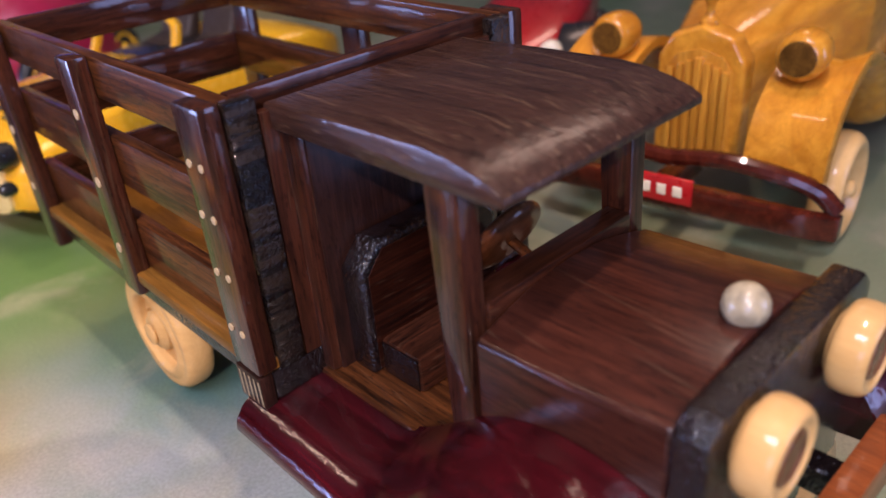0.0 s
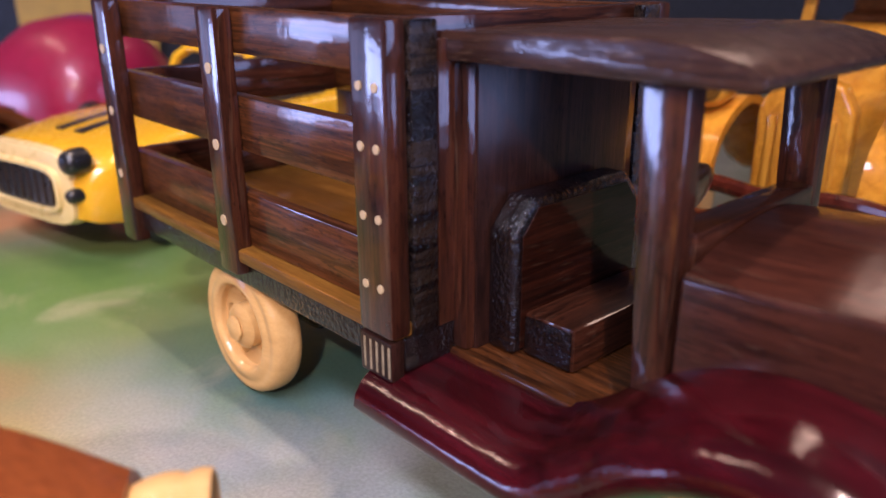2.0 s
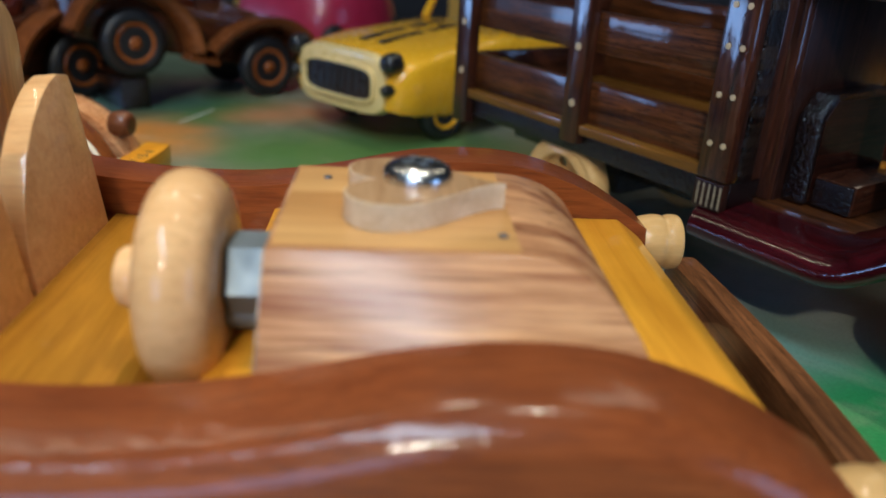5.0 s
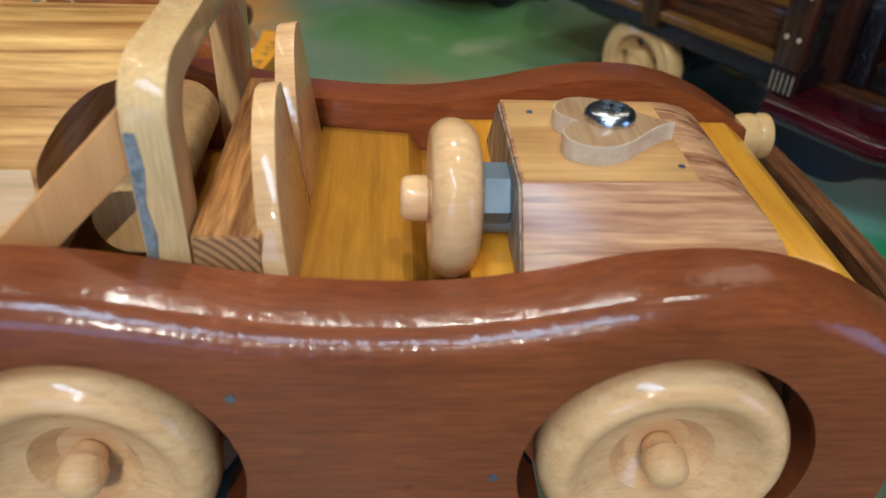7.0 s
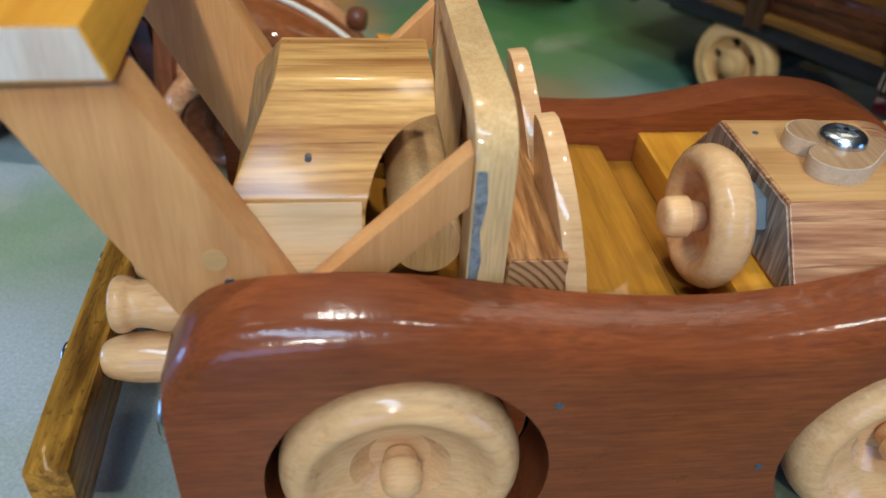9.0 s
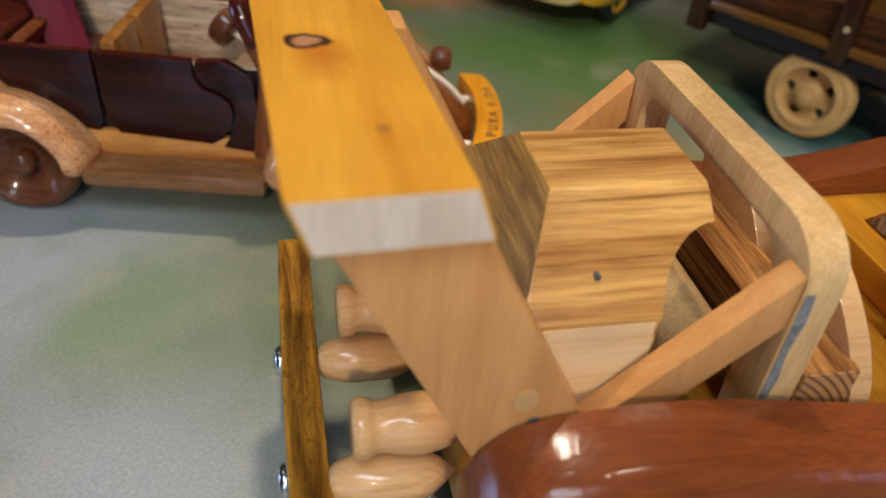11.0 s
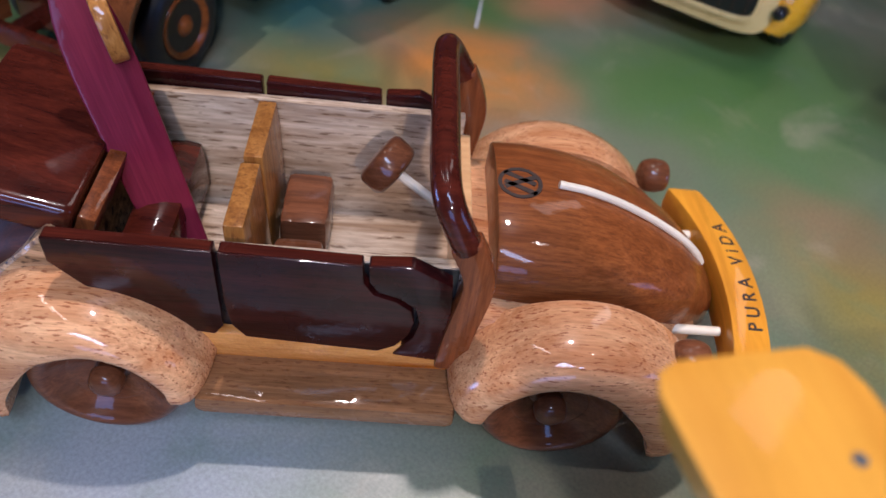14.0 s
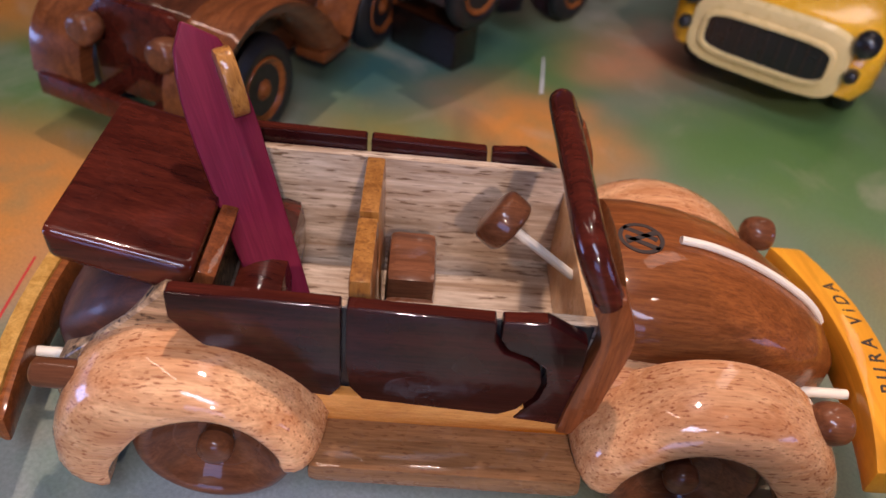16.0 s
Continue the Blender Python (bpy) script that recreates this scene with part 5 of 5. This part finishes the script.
def build_old_car():
    oc = place("toy_vintage_car", "honey lacquered wooden vintage toy car with a slatted grille", "toy car", -1, 203, -83)
    def hood(u, hw, zt, ze, zb=30):
        return [(u, -hw, zb)] + [(u, -hw * math.cos(math.pi * i / 12), ze + (zt - ze) * math.sin(math.pi * i / 12) ** 0.8) for i in range(13)] + [(u, hw, zb)]
    part("bonnet", loft([hood(-4, 15, 80, 72), hood(-40, 24, 86, 76), hood(-85, 38, 92, 82)]), HONEY, oc, "", 50)
    frame = [(-17, 30), (-17, 71), (-12, 80), (0, 84), (12, 80), (17, 71), (17, 30)]
    part("grille_frame", slab(frame, "x", -8, 3, 2, 3), HONEY, oc)
    inner = [(-13, 33), (-13, 67), (-9, 73), (0, 75.5), (9, 73), (13, 67), (13, 33)]
    grille = part("grille", slab(inner, "x", 2.6, 3.6, 0.2), HONEY_Z, oc)
    for i in range(7):
        v = -10.8 + 3.6 * i
        zt = 72.5 - abs(v) * 0.42
        part("grille_slat", box(3.4, 5.4, v - 1.3, v + 1.3, 33.5, zt, 0.7), HONEY_Z, grille)
    part("radiator_cap", turned(rounded([(3.5, 90), (3.5, 92), (1.6, 93), (1.4, 97), (2.6, 99), (2.2, 102), (0, 103)]), (-3, 0, -7), "z", 20), HONEY, oc)
    for s in (-1, 1):
        lamp = part("headlight", turned(rounded([(0, 9), (5.5, 9), (8.4, 7), (9, 2), (8, -6), (4.5, -12), (0, -13)]), (0, 36 * s, 77), "x", 32), HONEY, oc)
        part("lens", turned([(0, 9.6), (6, 9.2), (6.2, 8.6), (0, 8.6)], (0, 36 * s, 77), "x", 28), OAKISH, lamp)
        part("lamp_stem", tube([(-2, 36 * s, 69), (-4, 36 * s, 56)], 3), HONEY, oc)
        line = curve_points([(17, 40), (15, 48), (9, 57), (-4, 64), (-20, 66), (-40, 56), (-56, 42), (-72, 30), (-120, 26), (-150, 28)], 4)
        sect = [(26, -2), (34, 1.5), (44, 2), (51, -1), (55, -6), (54, -9), (44, -4), (26, -6)]
        part("mudguard", sweep(line, [(v * s, h) for v, h in sect]), HONEY, oc, "", 60)
        for u in (-18, -160):
            dish_wheel((u, 56 * s, 22), 22, 12, oc, CREAM, s)
    bump = [(22, -62, 28), (30, -50, 31), (33, -24, 33), (33, 0, 33), (33, 24, 33), (30, 50, 31), (22, 62, 28)]
    bm = loft([[(u, v, z - 6 - 5 * (1 - (v / 62) ** 2)), (u + 6, v, z - 6), (u + 6, v, z + 3), (u, v, z + 3)] for u, v, z in curve_points(bump, 4)])
    part("bumper", soften(bm, 1.4, 2, 40), REDROSE, oc, "dark red-brown curved bumper")
    over = [(26, -50, 40), (32, -24, 46), (33, 0, 44), (32, 24, 46), (26, 50, 40), (24, 60, 32)]
    part("bumper_bar", tube(curve_points(over, 4), 3.2), REDROSE, oc)
    part("bumper_bracket", box(0, 30, -4, 4, 26, 34, 1), REDROSE, oc)
    plate = part("number_plate", box(39.5, 41.2, -14, 16, 30, 40, 0.6), REDPAINT, oc, "small red number plate")
    for i in range(4):
        part("plate_bar", box(41.2, 41.6, -9 + 6 * i, -5.5 + 6 * i, 33, 37, 0.1), IVORY, plate)
    part("body", slab([(-84, 26), (-84, 92), (-98, 96), (-205, 92), (-222, 70), (-222, 26)], "y", -38, 38, 6, 3), HONEY, oc)
    for s in (-1, 1):
        part("roof_post", slab([(-96, 92), (-101, 92), (-109, 114), (-104, 114)], "y", 33 * s - 2.5, 33 * s + 2.5, 0.6), HONEY_Z, oc)
        part("roof_post", slab([(-196, 90), (-202, 90), (-202, 114), (-196, 114)], "y", 33 * s - 2.5, 33 * s + 2.5, 0.6), HONEY_Z, oc)
    part("roof", slab([(-92, 112), (-92, 118), (-112, 123), (-200, 123), (-212, 116), (-212, 112)], "y", -42, 42, 3, 3), HONEY, oc)
    part("seat", slab([(-170, 92), (-140, 92), (-142, 98), (-160, 99), (-164, 112), (-172, 112)], "y", -28, 28, 2), TEAK, oc)
    return oc


build_old_car()


def build_brown_car(x, y, turn, label, size=1.0, dip=0.0):
    """An open tourer; dip sets it on its front wheels with the tail raised, in degrees."""
    bc = place("toy_tourer", label, "toy car", x, y, turn)
    lift = 20 + 45 * math.sin(radians(dip)) - 20 * math.cos(radians(dip))
    bc.matrix_world = pose(x / 1000, y / 1000, lift / 1000, 0, dip, turn) @ Matrix.Scale(size, 4)
    part("body", slab([(-78, 16), (-78, 46), (-72, 54), (-60, 56), (-30, 52), (-20, 47), (8, 47), (10, 56), (58, 48), (66, 42), (68, 18)], "y", 12, 52, 3, 3), TOURBODY, bc)
    part("windscreen", slab([(8, 54), (12, 54), (4, 80), (0, 80)], "y", 14, 50, 1), REDROSE, bc)
    part("seat", slab([(-22, 46), (-4, 46), (-6, 52), (-18, 54), (-24, 74), (-32, 74)], "y", 16, 48, 2), REDROSE, bc)
    part("radiator", slab([(13, 18), (51, 18), (51, 46), (45, 52), (19, 52), (13, 46)], "x", 66, 71, 1.5), REDROSE, bc)
    fl = curve_points([(75, 22), (73, 34), (64, 43), (50, 47), (34, 44), (18, 34), (6, 20)], 4)
    rl = curve_points([(-10, 20), (-18, 34), (-32, 44), (-48, 47), (-64, 43), (-74, 32), (-78, 20)], 4)
    sect = [(15, 0), (8, 2), (1, 1), (-5, -3), (-6, -6.5), (-3, -7), (15, -6)]
    for line, nm in ((fl, "front_mudguard"), (rl, "rear_mudguard")):
        part(nm, sweep(line, sect), TOURGUARD, bc, "", 60)
        part(nm, sweep(line, [(64 - v, h) for v, h in sect]), TOURGUARD, bc, "", 60)
    part("running_board", box(-12, 8, -2, 12, 15, 19, 1), TOURGUARD, bc)
    part("running_board", box(-12, 8, 52, 66, 15, 19, 1), TOURGUARD, bc)
    for u in (45, -46):
        tyred_wheel((u, 0, 20), 20, 9, bc, TEAK, -1)
        tyred_wheel((u, 64, 20), 20, 9, bc, TEAK, 1)
    for v in (16, 48):
        part("headlight", turned(rounded([(0, 80), (5, 80), (6, 76), (4, 70), (0, 68)]), (0, v, 42), "x", 24), WALNUT, bc)
    part("bumper", box(80, 84, -2, 66, 16, 24, 1.2), REDROSE, bc)
    for v in (20, 44):
        part("bumper_bracket", box(66, 81, v - 3, v + 3, 18, 22, 0.5), REDROSE, bc)
    return bc


build_brown_car(-352, -46, 97, "reddish-brown wooden toy tourer with black tyres", 1.0, 13)
build_brown_car(-433.5, -180.5, -67.5, "brown wooden toy tourer with rounded mudguards and black tyres", 1.08)


# a made-up support, added so that the tourer's raised tail rests on something
def build_added_block():
    riser = place("added_block", "low black block added to carry the raised tourer", "wooden block", -347, -87, 7)
    body = part("body", box(-46, -5, -9, 9, 0, 20.3, 1.5), BLACKWOOD, riser)
    part("top_face", box(-45, -6, -8, 8, 20.2, 20.4, 0), ROSE_X, body, "brown top face")


build_added_block()


def build_red_car():
    rc = place("toy_sports_car", "red lacquered toy sports car with black mudguards", "toy car", -126, 230, -60)
    body = [(0, 18, 44, 38), (-14, 24, 52, 44), (-60, 30, 58, 48), (-90, 32, 60, 50), (-150, 32, 58, 50), (-180, 24, 46, 40)]
    part("body", loft([[(u, -hw, 14)] + [(u, -hw * math.cos(math.pi * i / 10), ze + (zt - ze) * math.sin(math.pi * i / 10)) for i in range(11)] + [(u, hw, 14)] for u, hw, zt, ze in body]), REDPAINT, rc, "", 50)
    g = part("grille", slab([(-14, 18), (-14, 40), (-8, 46), (8, 46), (14, 40), (14, 18)], "x", -1, 2, 0.8), OAKISH, rc)
    for i in range(6):
        part("grille_bar", box(2, 3, -11 + 4.4 * i - 0.8, -11 + 4.4 * i + 0.8, 20, 42, 0.3), HONEY, g)
    for s in (-1, 1):
        line = curve_points([(8, 18), (4, 36), (-12, 48), (-30, 48), (-48, 34), (-70, 20), (-110, 18)], 4)
        part("mudguard", sweep(line, [(s * v, h) for v, h in ((26, -1), (36, 0), (44, -2), (47, -6), (44, -9), (26, -8))]), BLACKPAINT, rc, "glossy black mudguard", 60)
        part("headlight", turned(rounded([(0, 8), (5, 8), (6.5, 4), (4, -6), (0, -8)]), (0, 24 * s, 50), "x", 24), IVORY, rc)
        for u in (-18, -140):
            tyred_wheel((u, 38 * s, 19), 19, 9, rc, REDPAINT, s)
    part("seat", box(-140, -110, -26, 26, 55, 68, 4), BLACKPAINT, rc)
    return rc


build_red_car()


def build_pink_car():
    pc = place("toy_beetle", "round crimson-pink painted toy car", "toy car", -500, 95, -66)
    rings = []
    for u, hw, zt in ((40, 30, 40), (34, 46, 58), (22, 56, 74), (0, 62, 87), (-30, 62, 90), (-60, 54, 75), (-80, 42, 50), (-90, 26, 30)):
        rings.append([(u, -hw, 12)] + [(u, -hw * math.cos(math.pi * i / 12), 20 + (zt - 20) * math.sin(math.pi * i / 12) ** 0.6) for i in range(13)] + [(u, hw, 12)])
    part("body", loft(rings), PINKPAINT, pc, "", 60)
    for s in (-1, 1):
        for u in (20, -60):
            tyred_wheel((u, 56 * s, 18), 18, 10, pc, YELLOWPAINT, s)
    return pc


build_pink_car()


def build_flame_panel():
    fp = place("painted_panel", "tall dark panel painted with yellow flames on blue", "painted panel", -700, 330, 38)
    part("board", box(-420, 700, 0, 12, 0, 420, 2), plain("grey_black_panel_paint", (0.011, 0.007, 0.006), 0.7), fp)
    def spikes(x0, x1, low, high, n):
        pts = [(x0, 2)]
        for i in range(n):
            w = (x1 - x0) / n
            pts += [(x0 + w * (i + 0.02), low + 9 * math.sin(i * 2.1)), (x0 + w * (i + 0.35), low + 4), (x0 + w * (i + 0.5), high + 14 * math.sin(i * 1.7 + 1)), (x0 + w * (i + 0.7), low + 6)]
        return pts + [(x1, low), (x1, 2)]
    yellow = plain("yellow_flame_paint", (0.55, 0.27, 0.03), 0.6)
    part("blue_field", box(-236, -76, -2, -0.1, 2, 230, 0.3), plain("blue_panel_paint", (0.04, 0.06, 0.26), 0.6), fp)
    part("flame", slab(spikes(-240, -72, 124, 165, 7), "y", -4, -2.1, 0), yellow, fp)
    part("flame", slab(spikes(52, 132, 128, 168, 6), "y", -2.1, -0.1, 0), yellow, fp)
    for x, z, r, c in ((316, 178, 6, (0.5, 0.10, 0.03)), (433, 182, 7, (0.45, 0.16, 0.03)), (390, 168, 4, (0.40, 0.02, 0.03)), (560, 166, 7, (0.03, 0.10, 0.40)), (520, 158, 4, (0.06, 0.10, 0.35)), (475, 172, 4, (0.35, 0.02, 0.08)), (250, 174, 4, (0.30, 0.02, 0.05)), (600, 175, 5, (0.10, 0.30, 0.10))):
        part("dot", turned([(0, -1.2), (r, -1.2), (r, -0.1), (0, -0.1)], (x, 0, z), "y", 14), plain("dot_paint", c, 0.6), fp)
    part("red_band", box(-420, -246, -3, -0.2, 122, 190, 0.3), plain("dark_red_paint", (0.26, 0.02, 0.03), 0.5), fp)
    return fp


build_flame_panel()

for eye, target, watts, beam in LAMPS:
    cl = place("ceiling_lamp", "small round ceiling spotlight with a warm bulb", "ceiling lamp", eye[0] * 1000, eye[1] * 1000, 0, "ceiling spotlights", 1750)
    part("canopy", turned([(0, 0), (45, 0), (45, -10), (30, -18), (0, -18)], (0, 0, 0), "z", 28), DULLSTEEL, cl)
    part("shade", turned([(22, -18), (40, -120), (44, -200), (42, -200), (38, -120), (20, -18)], (0, 0, 0), "z", 28), DULLSTEEL, cl)


for (x, y, z), (dx, dy), watts, width, tint in TUBES:
    h = width * 500 + 5
    tl = place("tube_lamp", "white ceiling lamp with a long warm tube" if tint is WARM else "white ceiling lamp with a long cold-white tube", "ceiling lamp", x * 1000, y * 1000, 90 if dy else 0, "ceiling tube lamps", 1750)
    part("housing", box(-620, 620, -h, h, -30, 0, 4), PALEWALL, tl)
    part("tube", turned([(0, -604), (12, -604), (12, 604), (0, 604)], (0, 0, -44), "x", 20), IVORY, tl)
    for u in (-612, 604):
        part("end_cap", box(u, u + 8, -h + 2, h - 2, -56, -30, 2), PALEWALL, tl)


# unseen windows, added to frame the cool fill lamps
def build_added_window(name, x, y, turn, z, width, height):
    win = place(name, "unseen window added round a fill lamp, with a pale frame and a middle bar", "window", x, y, turn, "", z)
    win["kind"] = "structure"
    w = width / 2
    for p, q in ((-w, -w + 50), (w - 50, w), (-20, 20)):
        part("opening_frame", box(p, q, -25, 25, 0, height, 3), PALEWALL, win)
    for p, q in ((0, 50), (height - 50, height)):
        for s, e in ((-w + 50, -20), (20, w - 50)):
            part("opening_rail", box(s, e, -25, 25, p, q, 3), PALEWALL, win)


build_added_window("added_window_1", 1950, -2630, 0, 130, 1580, 1240)
build_added_window("added_window_4", -2240, -2630, 0, -370, 1320, 740)
build_added_window("added_window_2", -3030, -1620, 90, -370, 1440, 740)
build_added_window("added_window_3", 3030, 1450, 90, -320, 1240, 1540)
